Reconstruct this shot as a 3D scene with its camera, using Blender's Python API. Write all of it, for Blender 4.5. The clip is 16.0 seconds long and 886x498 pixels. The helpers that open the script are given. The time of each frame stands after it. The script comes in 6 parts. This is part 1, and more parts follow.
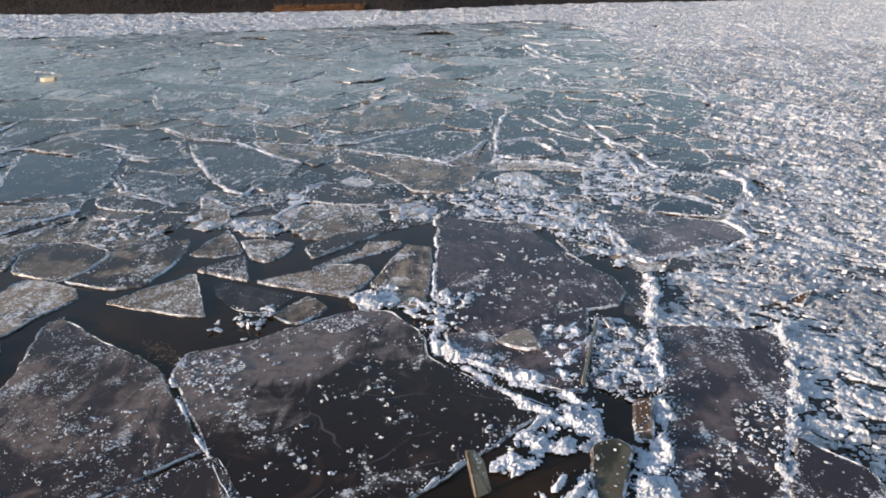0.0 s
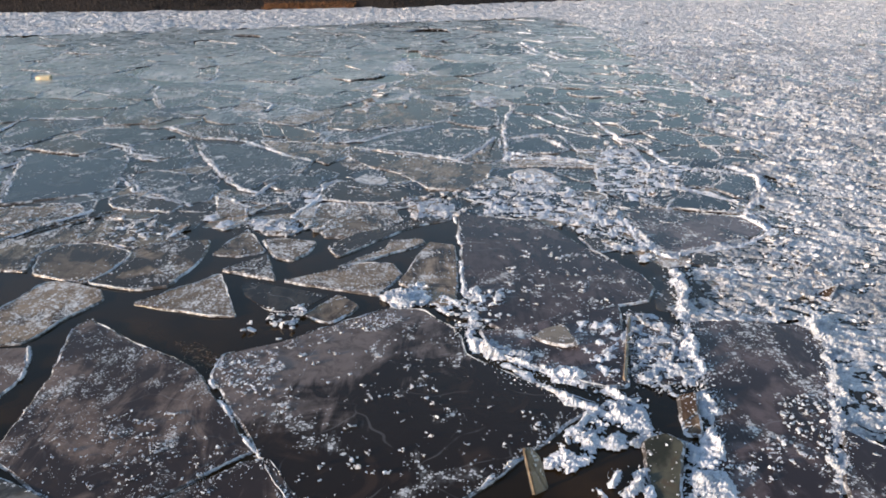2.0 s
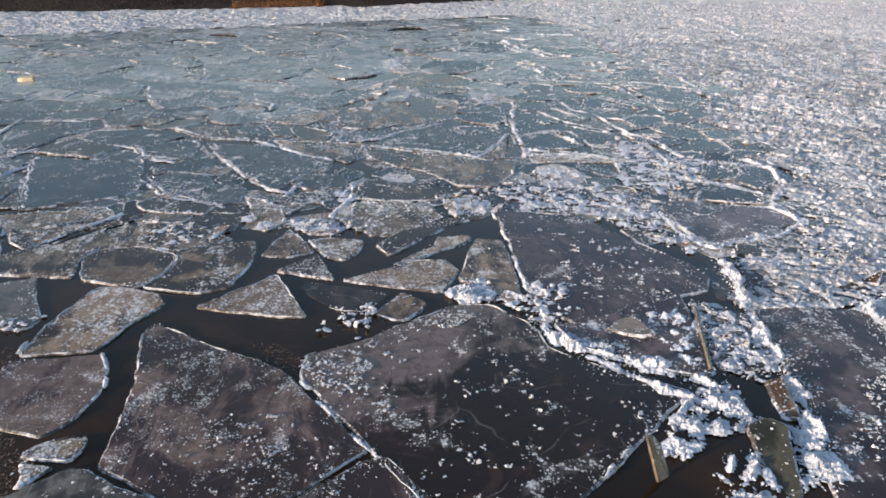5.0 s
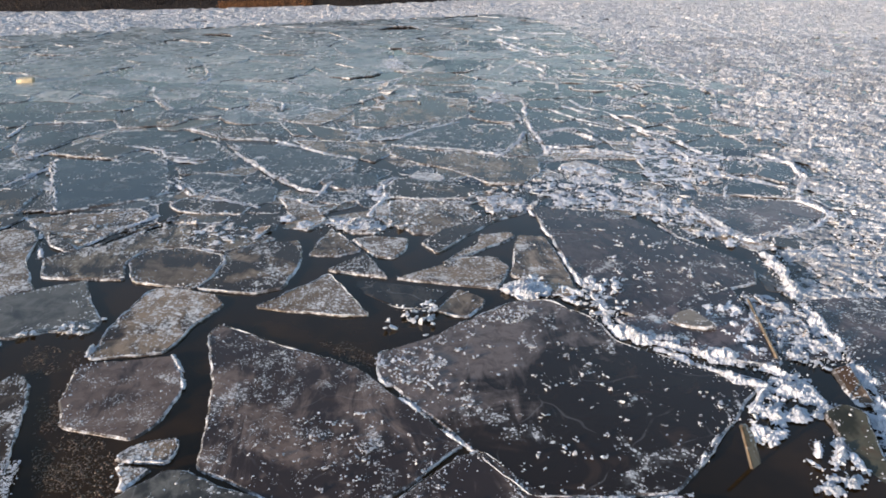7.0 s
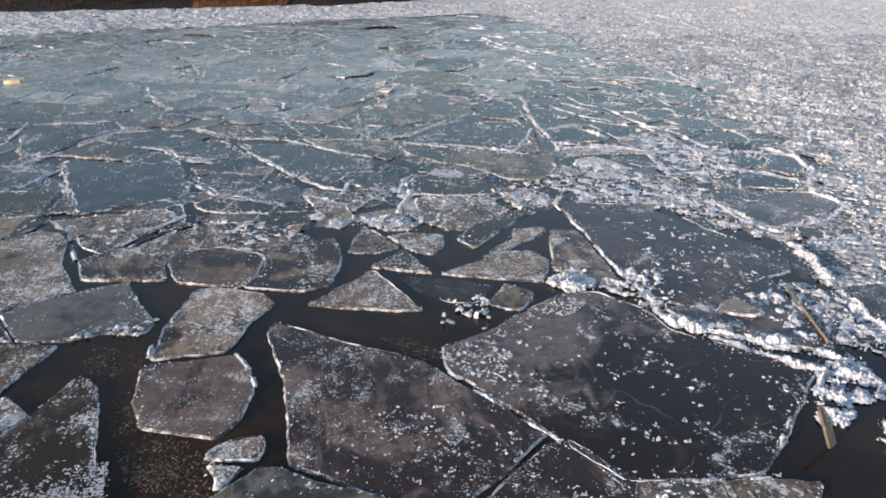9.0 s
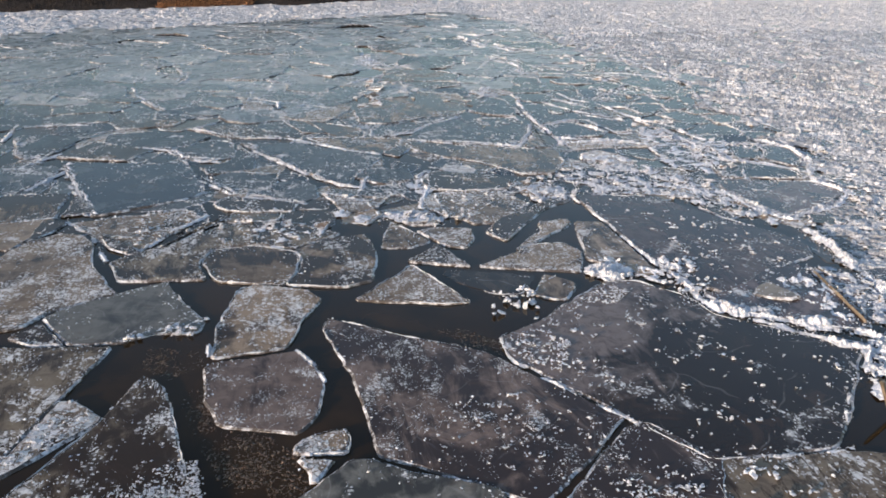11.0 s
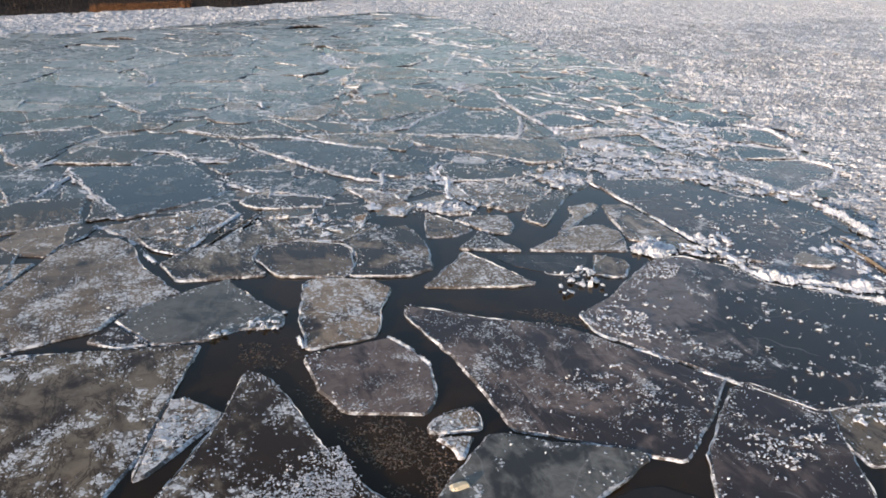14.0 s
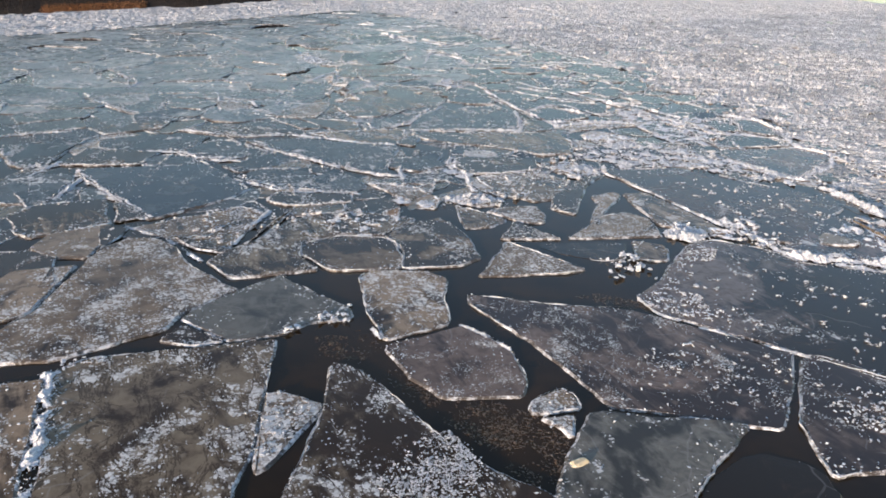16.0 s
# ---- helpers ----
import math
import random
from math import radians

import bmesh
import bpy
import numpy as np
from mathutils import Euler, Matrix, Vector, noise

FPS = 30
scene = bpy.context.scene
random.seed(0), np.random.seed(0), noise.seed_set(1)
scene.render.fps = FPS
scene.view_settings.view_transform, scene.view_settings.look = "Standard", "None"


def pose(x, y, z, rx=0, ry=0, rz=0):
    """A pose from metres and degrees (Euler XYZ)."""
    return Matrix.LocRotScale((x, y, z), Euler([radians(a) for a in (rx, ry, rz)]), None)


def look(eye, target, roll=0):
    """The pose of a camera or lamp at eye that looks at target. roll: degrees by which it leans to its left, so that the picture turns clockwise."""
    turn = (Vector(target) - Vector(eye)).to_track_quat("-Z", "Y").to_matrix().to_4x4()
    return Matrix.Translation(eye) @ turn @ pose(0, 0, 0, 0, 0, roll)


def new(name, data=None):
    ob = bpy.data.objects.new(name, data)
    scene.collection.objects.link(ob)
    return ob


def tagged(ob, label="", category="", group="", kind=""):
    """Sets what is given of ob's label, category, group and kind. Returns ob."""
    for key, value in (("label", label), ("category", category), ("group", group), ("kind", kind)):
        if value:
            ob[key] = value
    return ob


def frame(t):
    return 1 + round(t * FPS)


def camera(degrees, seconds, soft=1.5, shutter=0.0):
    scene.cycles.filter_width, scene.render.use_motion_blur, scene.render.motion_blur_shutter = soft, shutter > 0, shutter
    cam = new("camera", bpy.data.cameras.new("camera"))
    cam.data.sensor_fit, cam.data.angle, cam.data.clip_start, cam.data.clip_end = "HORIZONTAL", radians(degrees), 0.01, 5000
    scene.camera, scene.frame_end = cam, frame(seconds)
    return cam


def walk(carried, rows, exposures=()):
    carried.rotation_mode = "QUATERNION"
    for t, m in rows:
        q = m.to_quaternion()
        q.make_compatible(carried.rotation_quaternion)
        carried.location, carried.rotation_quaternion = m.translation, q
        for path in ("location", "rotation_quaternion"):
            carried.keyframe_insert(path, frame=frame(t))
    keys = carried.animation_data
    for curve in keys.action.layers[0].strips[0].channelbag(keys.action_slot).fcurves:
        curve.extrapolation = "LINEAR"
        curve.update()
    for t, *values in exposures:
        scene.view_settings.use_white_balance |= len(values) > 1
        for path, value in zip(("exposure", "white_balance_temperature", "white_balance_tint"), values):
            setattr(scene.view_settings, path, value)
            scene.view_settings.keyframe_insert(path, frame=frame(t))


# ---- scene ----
cam = camera(57.3, 16.0, 1.75)
PATH = [
    (0, (0.067, 0.156, 5.061), (-0.003, 2.004, 4.298), 0.2),
    (0.5, (-0.052, 0.172, 5.051), (-0.116, 2.019, 4.286), 0.2),
    (1, (-0.219, 0.175, 5.034), (-0.272, 2.022, 4.269), 0.3),
    (1.5, (-0.409, 0.168, 5.033), (-0.448, 2.015, 4.267), 0.3),
    (2, (-0.644, 0.164, 5.044), (-0.665, 2.011, 4.276), 0.3),
    (2.5, (-0.877, 0.152, 5.043), (-0.88, 1.999, 4.275), 0.3),
    (3, (-1.141, 0.141, 5.041), (-1.12, 1.987, 4.272), 0.4),
    (3.5, (-1.397, 0.139, 5.038), (-1.355, 1.984, 4.269), 0.4),
    (4, (-1.701, 0.142, 5.019), (-1.634, 1.988, 4.25), 0.5),
    (6.5, (-3.215, 0.153, 5.006), (-3.049, 1.991, 4.235), 0.6),
    (7, (-3.542, 0.155, 4.999), (-3.355, 1.991, 4.229), 0.7),
    (7.5, (-3.826, 0.159, 4.991), (-3.618, 1.993, 4.222), 0.8),
    (8, (-4.139, 0.16, 4.99), (-3.905, 1.991, 4.22), 0.8),
    (8.5, (-4.461, 0.178, 4.966), (-4.202, 2.006, 4.197), 0.8),
    (9, (-4.801, 0.207, 4.941), (-4.513, 2.031, 4.173), 0.9),
    (11.5, (-6.427, 0.356, 4.829), (-5.986, 2.15, 4.065), 1.0),
    (12, (-6.75, 0.39, 4.786), (-6.276, 2.177, 4.024), 0.9),
    (12.5, (-7.068, 0.429, 4.747), (-6.562, 2.209, 3.987), 0.8),
    (13, (-7.431, 0.5, 4.718), (-6.89, 2.27, 3.96), 0.9),
    (13.5, (-7.782, 0.555, 4.708), (-7.207, 2.314, 3.95), 0.9),
    (14, (-8.155, 0.621, 4.686), (-7.544, 2.369, 3.929), 0.9),
    (14.5, (-8.515, 0.69, 4.663), (-7.87, 2.426, 3.907), 0.9),
    (15, (-8.923, 0.789, 4.636), (-8.241, 2.511, 3.881), 0.9),
    (15.5, (-9.305, 0.891, 4.615), (-8.589, 2.6, 3.86), 1.0),
    (16, (-9.698, 1.016, 4.59), (-8.947, 2.709, 3.836), 1.0),
]
walk(cam, [(t, look(eye, target, roll)) for t, eye, target, roll in PATH], [(0, 1.38, 6420, 18), (7, 1.37, 6420, 18), (16, 1.33, 6420, 18)])

# ---- light ----
SUN_FROM = Vector((-0.87, -0.50, 0.0)).normalized()
SUN_HEIGHT = 7.0
world = bpy.data.worlds.new("winter_sky")
scene.world = world
world.use_nodes = True
wn = world.node_tree
sky = wn.nodes.new("ShaderNodeTexSky")
sky.sky_type = "NISHITA"
sky.sun_disc = False
sky.sun_elevation = radians(SUN_HEIGHT)
sky.sun_rotation = math.atan2(SUN_FROM.x, SUN_FROM.y)
sky.air_density, sky.dust_density, sky.ozone_density = 1.0, 0.7, 1.35
wn.links.new(sky.outputs[0], wn.nodes["Background"].inputs[0])
wn.nodes["Background"].inputs[1].default_value = 0.128
sun = new("sun", bpy.data.lights.new("sun", "SUN"))
sun.data.energy, sun.data.angle, sun.data.color = 3.0, radians(0.6), (1.0, 0.80, 0.60)
to_sun = SUN_FROM * math.cos(radians(SUN_HEIGHT)) + Vector((0, 0, math.sin(radians(SUN_HEIGHT))))
sun.matrix_world = look(to_sun * 100, (0, 0, 0))

WATER_Z = -0.012
rng = np.random.default_rng(7)


# ---- materials ----
class Nodes:
    def __init__(self, name):
        self.mat = bpy.data.materials.new(name)
        self.mat.use_nodes = True
        self.tree = self.mat.node_tree
        self.bsdf = self.tree.nodes["Principled BSDF"]

    def link(self, a, b):
        self.tree.links.new(a, b)

    def put(self, socket, value):
        if isinstance(value, bpy.types.NodeSocket):
            self.link(value, socket)
        else:
            socket.default_value = value

    def coords(self, per_object=True):
        tc = self.tree.nodes.new("ShaderNodeTexCoord")
        if not per_object:
            return tc.outputs["Object"]
        info = self.tree.nodes.new("ShaderNodeObjectInfo")
        shift = self.tree.nodes.new("ShaderNodeVectorMath")
        shift.operation = "SCALE"
        shift.inputs[0].default_value = (37.0, 61.0, 13.0)
        self.link(info.outputs["Random"], shift.inputs["Scale"])
        add = self.tree.nodes.new("ShaderNodeVectorMath")
        self.link(tc.outputs["Object"], add.inputs[0])
        self.link(shift.outputs[0], add.inputs[1])
        return add.outputs[0]

    def random(self):
        return self.tree.nodes.new("ShaderNodeObjectInfo").outputs["Random"]

    def island(self):
        return self.tree.nodes.new("ShaderNodeNewGeometry").outputs["Random Per Island"]

    def stretched(self, vec, scale, turn=0.0):
        m = self.tree.nodes.new("ShaderNodeMapping")
        self.link(vec, m.inputs[0])
        m.inputs["Scale"].default_value = scale
        m.inputs["Rotation"].default_value = (0, 0, turn)
        return m.outputs[0]

    def noise(self, vec, scale, detail=3.0, rough=0.55, distort=0.0):
        n = self.tree.nodes.new("ShaderNodeTexNoise")
        self.link(vec, n.inputs["Vector"])
        n.inputs["Scale"].default_value = scale
        n.inputs["Detail"].default_value = detail
        n.inputs["Roughness"].default_value = rough
        n.inputs["Distortion"].default_value = distort
        return n.outputs[0]

    def math(self, op, a, b=0.0, c=0.0):
        n = self.tree.nodes.new("ShaderNodeMath")
        n.operation = op
        for i, v in enumerate((a, b, c)):
            self.put(n.inputs[i], v)
        return n.outputs[0]

    def ramp(self, v, lo, hi, a=0.0, b=1.0):
        n = self.tree.nodes.new("ShaderNodeMapRange")
        n.interpolation_type = "SMOOTHSTEP"
        self.put(n.inputs[0], v)
        for i, x in zip((1, 2, 3, 4), (lo, hi, a, b)):
            self.put(n.inputs[i], x)
        return n.outputs[0]

    def mix(self, f, a, b):
        n = self.tree.nodes.new("ShaderNodeMix")
        n.data_type = "RGBA"
        self.put(n.inputs[0], f)
        for i, v in ((6, a), (7, b)):
            self.put(n.inputs[i], v if isinstance(v, bpy.types.NodeSocket) else (*v, 1.0))
        return n.outputs[2]

    def bump(self, height, strength, distance, before=None):
        n = self.tree.nodes.new("ShaderNodeBump")
        n.inputs["Strength"].default_value = strength
        n.inputs["Distance"].default_value = distance
        self.link(height, n.inputs["Height"])
        if before is not None:
            self.link(before, n.inputs["Normal"])
        return n.outputs[0]

    def done(self, colour, rough, normal=None, **more):
        self.put(self.bsdf.inputs["Base Color"], colour if isinstance(colour, bpy.types.NodeSocket) else (*colour, 1.0))
        self.put(self.bsdf.inputs["Roughness"], rough)
        if normal is not None:
            self.link(normal, self.bsdf.inputs["Normal"])
        for key, value in more.items():
            self.put(self.bsdf.inputs[key.replace("_", " ")], value)
        return self.mat


def ice_material(name, haze, frost, grain, joined_up=False, dark=(0.036, 0.022, 0.012), milky=(0.335, 0.240, 0.156), gloss=0.16, sheet=0.0, veil=None, drifted=0.75, marble=0.0, shine=0.5):
    """Thin river ice: dark where clear, milky in smoky clouds, stained brown in veins, with frost flakes where it is dusted."""
    m = Nodes(name)
    v = m.coords(not joined_up)
    cloud = m.noise(v, 0.75, 4.0, 0.55, 1.6)
    streak = m.noise(m.stretched(v, (1.0, 0.3, 1.0), 0.7), 2.4, 5.0, 0.65, 2.0)
    veins = m.noise(v, 5.0, 5.0, 0.7, 0.8)
    both = m.math("ADD", m.math("MULTIPLY", cloud, 0.6), m.math("MULTIPLY", streak, 0.4))
    r1 = m.island() if joined_up else m.random()
    r2 = m.math("FRACT", m.math("MULTIPLY", r1, 7.31))
    both = m.math("ADD", both, m.math("MULTIPLY", m.math("SUBTRACT", r1, 0.5), 0.13))
    if veil:
        side = m.tree.nodes.new("ShaderNodeVectorMath")
        side.operation = "DOT_PRODUCT"
        m.link(m.coords(False), side.inputs[0])
        side.inputs[1].default_value = (*veil, 0.0)
        both = m.math("ADD", both, m.math("MULTIPLY", m.ramp(side.outputs["Value"], -1.7, 1.9, -1.0, 1.0), 0.20))
    cloudy = m.ramp(both, 0.575 - 0.17 * haze, 0.705 - 0.17 * haze)
    cloudy = m.math("MULTIPLY", cloudy, m.ramp(veins, 0.3, 0.62, 0.45, 1.0))
    own = m.ramp(r2, 0.0, 1.0, 0.55, 1.15)
    base = m.mix(m.math("MULTIPLY", cloudy, own), dark, milky)
    stain = m.math("MULTIPLY", m.ramp(m.noise(v, 1.7, 4.0, 0.65, 1.2), 0.54, 0.72), 0.4)
    base = m.mix(stain, base, (0.080, 0.046, 0.028))
    # hairline cracks inside the ice
    crack = m.tree.nodes.new("ShaderNodeTexVoronoi")
    crack.voronoi_dimensions, crack.feature = "2D", "DISTANCE_TO_EDGE"
    bend = m.tree.nodes.new("ShaderNodeVectorMath")
    bend.operation = "SCALE"
    bend.inputs["Scale"].default_value = 0.5
    swirl = m.tree.nodes.new("ShaderNodeTexNoise")
    swirl.inputs["Scale"].default_value = 1.3
    m.link(v, swirl.inputs["Vector"])
    m.link(swirl.outputs["Color"], bend.inputs[0])
    bent = m.tree.nodes.new("ShaderNodeVectorMath")
    m.link(v, bent.inputs[0])
    m.link(bend.outputs[0], bent.inputs[1])
    m.link(bent.outputs[0], crack.inputs["Vector"])
    crack.inputs["Scale"].default_value = 0.9
    line = m.math("MULTIPLY", m.ramp(crack.outputs["Distance"], 0.003, 0.014, 0.20, 0.0), m.ramp(cloud, 0.42, 0.6))
    base = m.mix(line, base, (0.40, 0.37, 0.35))
    # where the frost has settled
    patch = m.noise(v, 1.2, 3.0, 0.6, 1.0)
    drift = m.noise(m.stretched(v, (1.0, 0.5, 1.0), 2.2), 3.6, 4.0, 0.7, 1.0)
    where = m.math("ADD", m.math("MULTIPLY", m.math("SUBTRACT", patch, 0.5), 4.6 * drifted), m.math("MULTIPLY", m.math("SUBTRACT", drift, 0.5), 3.6 * drifted))
    where = m.math("ADD", where, m.math("MULTIPLY", m.math("SUBTRACT", r2, 0.5), 0.24))
    dense = m.math("ADD", where, 0.62 * frost - 0.26)
    rip = m.noise(m.stretched(v, (1.0, 0.45, 1.0), -0.5), 3.2, 5.0, 0.75, 0.7)
    if marble:
        seam = m.ramp(m.math("ABSOLUTE", m.math("SUBTRACT", rip, 0.47)), 0.0, 0.04, 1.0, 0.0)
        dense = m.math("SUBTRACT", dense, m.math("MULTIPLY", seam, 0.9 * marble))
        base = m.mix(m.math("MULTIPLY", seam, 0.8 * marble), base, dark)
    wobble = m.noise(v, grain * 2.2, 2.0, 0.6)
    mask = None
    for scale, share, wide in ((grain * 0.8, 0.5, 0.36), (grain * 1.7, 0.9, 0.42)):
        cell = m.tree.nodes.new("ShaderNodeTexVoronoi")
        cell.voronoi_dimensions = "2D"
        cell.inputs["Scale"].default_value = scale
        m.link(v, cell.inputs["Vector"])
        parts = m.tree.nodes.new("ShaderNodeSeparateColor")
        m.link(cell.outputs["Color"], parts.inputs[0])
        there = m.ramp(m.math("SUBTRACT", m.math("MULTIPLY", dense, share), parts.outputs[0]), -0.02, 0.05)
        far = m.math("ADD", cell.outputs["Distance"], m.math("MULTIPLY", m.math("SUBTRACT", wobble, 0.5), 1.1))
        radius = m.math("MULTIPLY", m.ramp(parts.outputs[1], 0.0, 1.0, wide * 0.45, wide * 1.3), m.ramp(dense, 0.1, 1.3, 0.75, 1.9))
        spot = m.math("MULTIPLY", m.ramp(m.math("SUBTRACT", radius, far), -0.02, 0.10), there)
        spot = m.math("MULTIPLY", spot, m.ramp(parts.outputs[2], 0.0, 1.0, 0.55, 1.0))
        mask = spot if mask is None else m.math("MAXIMUM", mask, spot)
    film = m.math("MULTIPLY", m.ramp(dense, 0.15, 1.5), 0.34 + 0.22 * sheet)
    film = m.math("MULTIPLY", film, m.ramp(m.noise(v, grain * 1.3, 4.0, 0.75), 0.35, 0.65, 0.3, 1.5))
    white = m.math("MAXIMUM", mask, film)
    colour = m.mix(m.math("MULTIPLY", white, 0.92), base, (0.82, 0.81, 0.79))
    rough = m.math("ADD", m.math("MULTIPLY", m.ramp(cloud, 0.3, 0.7), 0.12), gloss)
    rough = m.math("MAXIMUM", rough, m.math("MULTIPLY", white, 0.85))
    ripple = m.bump(veins, 0.12, 0.02)
    normal = m.bump(mask, 0.9, 0.014, ripple)
    return m.done(colour, rough, normal, IOR=1.31, Specular_IOR_Level=shine)


# pale, far, distant and blue carry the reflected sky in their base colour
ICE = {
    "clear": ice_material("clear_dark_ice", 0.42, 0.46, 17.0),
    "hazy": ice_material("milky_grey_ice", 0.95, 0.62, 18.0, drifted=0.85),
    "frosted": ice_material("frost_dusted_ice", 1.0, 1.2, 20.0, drifted=0.5),
    "white": ice_material("snow_crusted_ice", 1.0, 1.8, 15.0),
    "slab": ice_material("smooth_pale_slab_ice", 1.15, 0.12, 15.0, dark=(0.09, 0.072, 0.05), milky=(0.25, 0.20, 0.145), gloss=0.15),
    "green": ice_material("smooth_greenish_ice", 0.9, 0.05, 15.0, dark=(0.026, 0.028, 0.020), milky=(0.085, 0.086, 0.064), gloss=0.12),
    "tawny": ice_material("smooth_brown_ice", 0.8, 0.08, 15.0, dark=(0.070, 0.042, 0.022), milky=(0.19, 0.135, 0.085), gloss=0.12),
    "mottled": ice_material("mottled_frosty_ice", 0.95, 0.80, 18.0, marble=1.0, milky=(0.315, 0.245, 0.165), drifted=1.0),
    "veiled": ice_material("half_clouded_ice", 0.85, 0.28, 17.0, milky=(0.30, 0.235, 0.205), dark=(0.022, 0.014, 0.009), veil=(-0.75, 0.75)),
    "brown": ice_material("brownish_clear_ice", 0.62, 0.40, 16.0, dark=(0.036, 0.024, 0.022), milky=(0.150, 0.106, 0.098)),
    "speckled": ice_material("fine_speckled_ice", 0.72, 0.54, 30.0, dark=(0.042, 0.030, 0.026), milky=(0.240, 0.172, 0.136), drifted=0.6),
    "pale": ice_material("sky_paled_far_ice", 0.9, 0.48, 12.0, dark=(0.080, 0.090, 0.086), milky=(0.260, 0.278, 0.266), gloss=0.18, sheet=-1.2, drifted=1.0),
    "cream": ice_material("yellowish_block_ice", 1.0, 0.2, 12.0, dark=(0.42, 0.37, 0.25), milky=(0.68, 0.62, 0.46), gloss=0.4),
    "grainy": ice_material("grainy_frost_ice", 1.0, 1.1, 20.0, drifted=0.9),
    "teal": ice_material("smooth_teal_ice", 0.85, 0.30, 17.0, dark=(0.036, 0.045, 0.053), milky=(0.125, 0.145, 0.156), gloss=0.13),
    "sunk": ice_material("wet_awash_ice", 0.30, 0.10, 15.0, False, (0.024, 0.017, 0.010), (0.07, 0.055, 0.040), 0.08),
    "far": ice_material("sky_tinted_mid_ice", 0.9, 0.48, 14.0, shine=0.36, dark=(0.026, 0.031, 0.035), milky=(0.105, 0.118, 0.123), gloss=0.15, sheet=-1.0, drifted=1.0),
    "distant": ice_material("sky_paled_distant_ice", 0.95, 0.48, 10.0, True, dark=(0.165, 0.178, 0.163), milky=(0.42, 0.437, 0.400), gloss=0.22, sheet=-1.2, drifted=1.0),
    "blue": ice_material("sky_tinted_dark_ice", 0.7, 0.34, 14.0, shine=0.28, dark=(0.015, 0.021, 0.029), milky=(0.068, 0.087, 0.104), gloss=0.14, sheet=-1.2, drifted=0.9),
    "bluish": ice_material("milky_blue_grey_ice", 1.05, 0.45, 17.0, dark=(0.050, 0.049, 0.044), milky=(0.205, 0.192, 0.162), drifted=0.8),
    "field": ice_material("broken_river_ice", 0.80, 0.70, 15.0, True),
}


def edge_material():
    """Freshly broken ice edge: white where crushed, glassy grey between."""
    m = Nodes("broken_ice_edge")
    v = m.coords(False)
    crushed = m.ramp(m.math("ADD", m.math("MULTIPLY", m.noise(v, 2.1, 3.0, 0.6), 0.5), m.math("MULTIPLY", m.noise(v, 16.0, 4.0, 0.7), 0.5)), 0.46, 0.60)
    return m.done(m.mix(crushed, (0.075, 0.066, 0.060), (0.62, 0.65, 0.69)), m.ramp(crushed, 0, 1, 0.2, 0.8), m.bump(m.noise(v, 40.0, 3.0, 0.6), 0.5, 0.01), IOR=1.31)


EDGE = edge_material()


def snow_material(name, colour, other, scale):
    m = Nodes(name)
    v = m.coords(False)
    big = m.noise(v, scale, 4.0, 0.6)
    fine = m.noise(v, scale * 17, 4.0, 0.7)
    tone = m.mix(m.ramp(m.math("ADD", m.math("MULTIPLY", big, 0.5), m.math("MULTIPLY", m.island(), 0.5)), 0.25, 0.7), other, colour)
    icy = m.ramp(m.math("ADD", m.math("MULTIPLY", m.noise(v, 5.0, 3.0, 0.6), 0.35), m.math("MULTIPLY", m.noise(v, 24.0, 4.0, 0.65), 0.65)), 0.50, 0.66)
    tone = m.mix(m.math("MULTIPLY", icy, 0.75), tone, (0.15, 0.18, 0.21))
    normal = m.bump(fine, 0.8, 0.02)
    return m.done(tone, m.ramp(fine, 0.3, 0.7, 0.55, 0.9), normal, Subsurface_Weight=0.0)


SNOW = snow_material("crusted_snow", (0.69, 0.725, 0.775), (0.44, 0.485, 0.54), 3.0)
BRASH = snow_material("frozen_brash_ice", (0.69, 0.715, 0.75), (0.43, 0.46, 0.50), 0.8)


def bed_material(name, wet_colour, dry_colour):
    m = Nodes(name)
    v = m.coords(False)
    a, b, c = m.noise(v, 1.6, 4.0, 0.65, 0.5), m.noise(v, 9.0, 4.0, 0.65), m.noise(v, 30.0, 4.0, 0.7)
    wide = m.noise(v, 0.35, 3.0, 0.6, 0.8)
    wet = m.ramp(m.math("ADD", m.math("ADD", m.math("MULTIPLY", a, 0.4), m.math("MULTIPLY", b, 0.35)), m.math("MULTIPLY", wide, 0.25)), 0.44, 0.57)
    col = m.mix(wet, wet_colour, dry_colour)
    return m.done(m.mix(m.ramp(c, 0.35, 0.6), m.mix(0.35, col, (0.1, 0.1, 0.1)), col), m.ramp(wet, 0, 1, 0.35, 0.85), m.bump(c, 0.9, 0.03))


BRASH_BED = bed_material("packed_crushed_ice", (0.30, 0.315, 0.335), (0.72, 0.74, 0.76))
# paler, creamier copy for the far crust: warm sunlight put into its colour
SUNLIT_BED = bed_material("sunlit_crushed_ice", (0.52, 0.52, 0.52), (0.80, 0.79, 0.775))


def water_material():
    m = Nodes("dark_river_water")
    v = m.coords(False)
    wave = m.noise(v, 2.2, 3.0, 0.5)
    murk = m.ramp(m.noise(v, 0.9, 3.0, 0.6), 0.35, 0.75)
    return m.done(m.mix(murk, (0.019, 0.0115, 0.0045), (0.040, 0.0215, 0.0075)), 0.05, m.bump(wave, 0.05, 0.02), IOR=1.33, Specular_IOR_Level=0.30)


WATER = water_material()


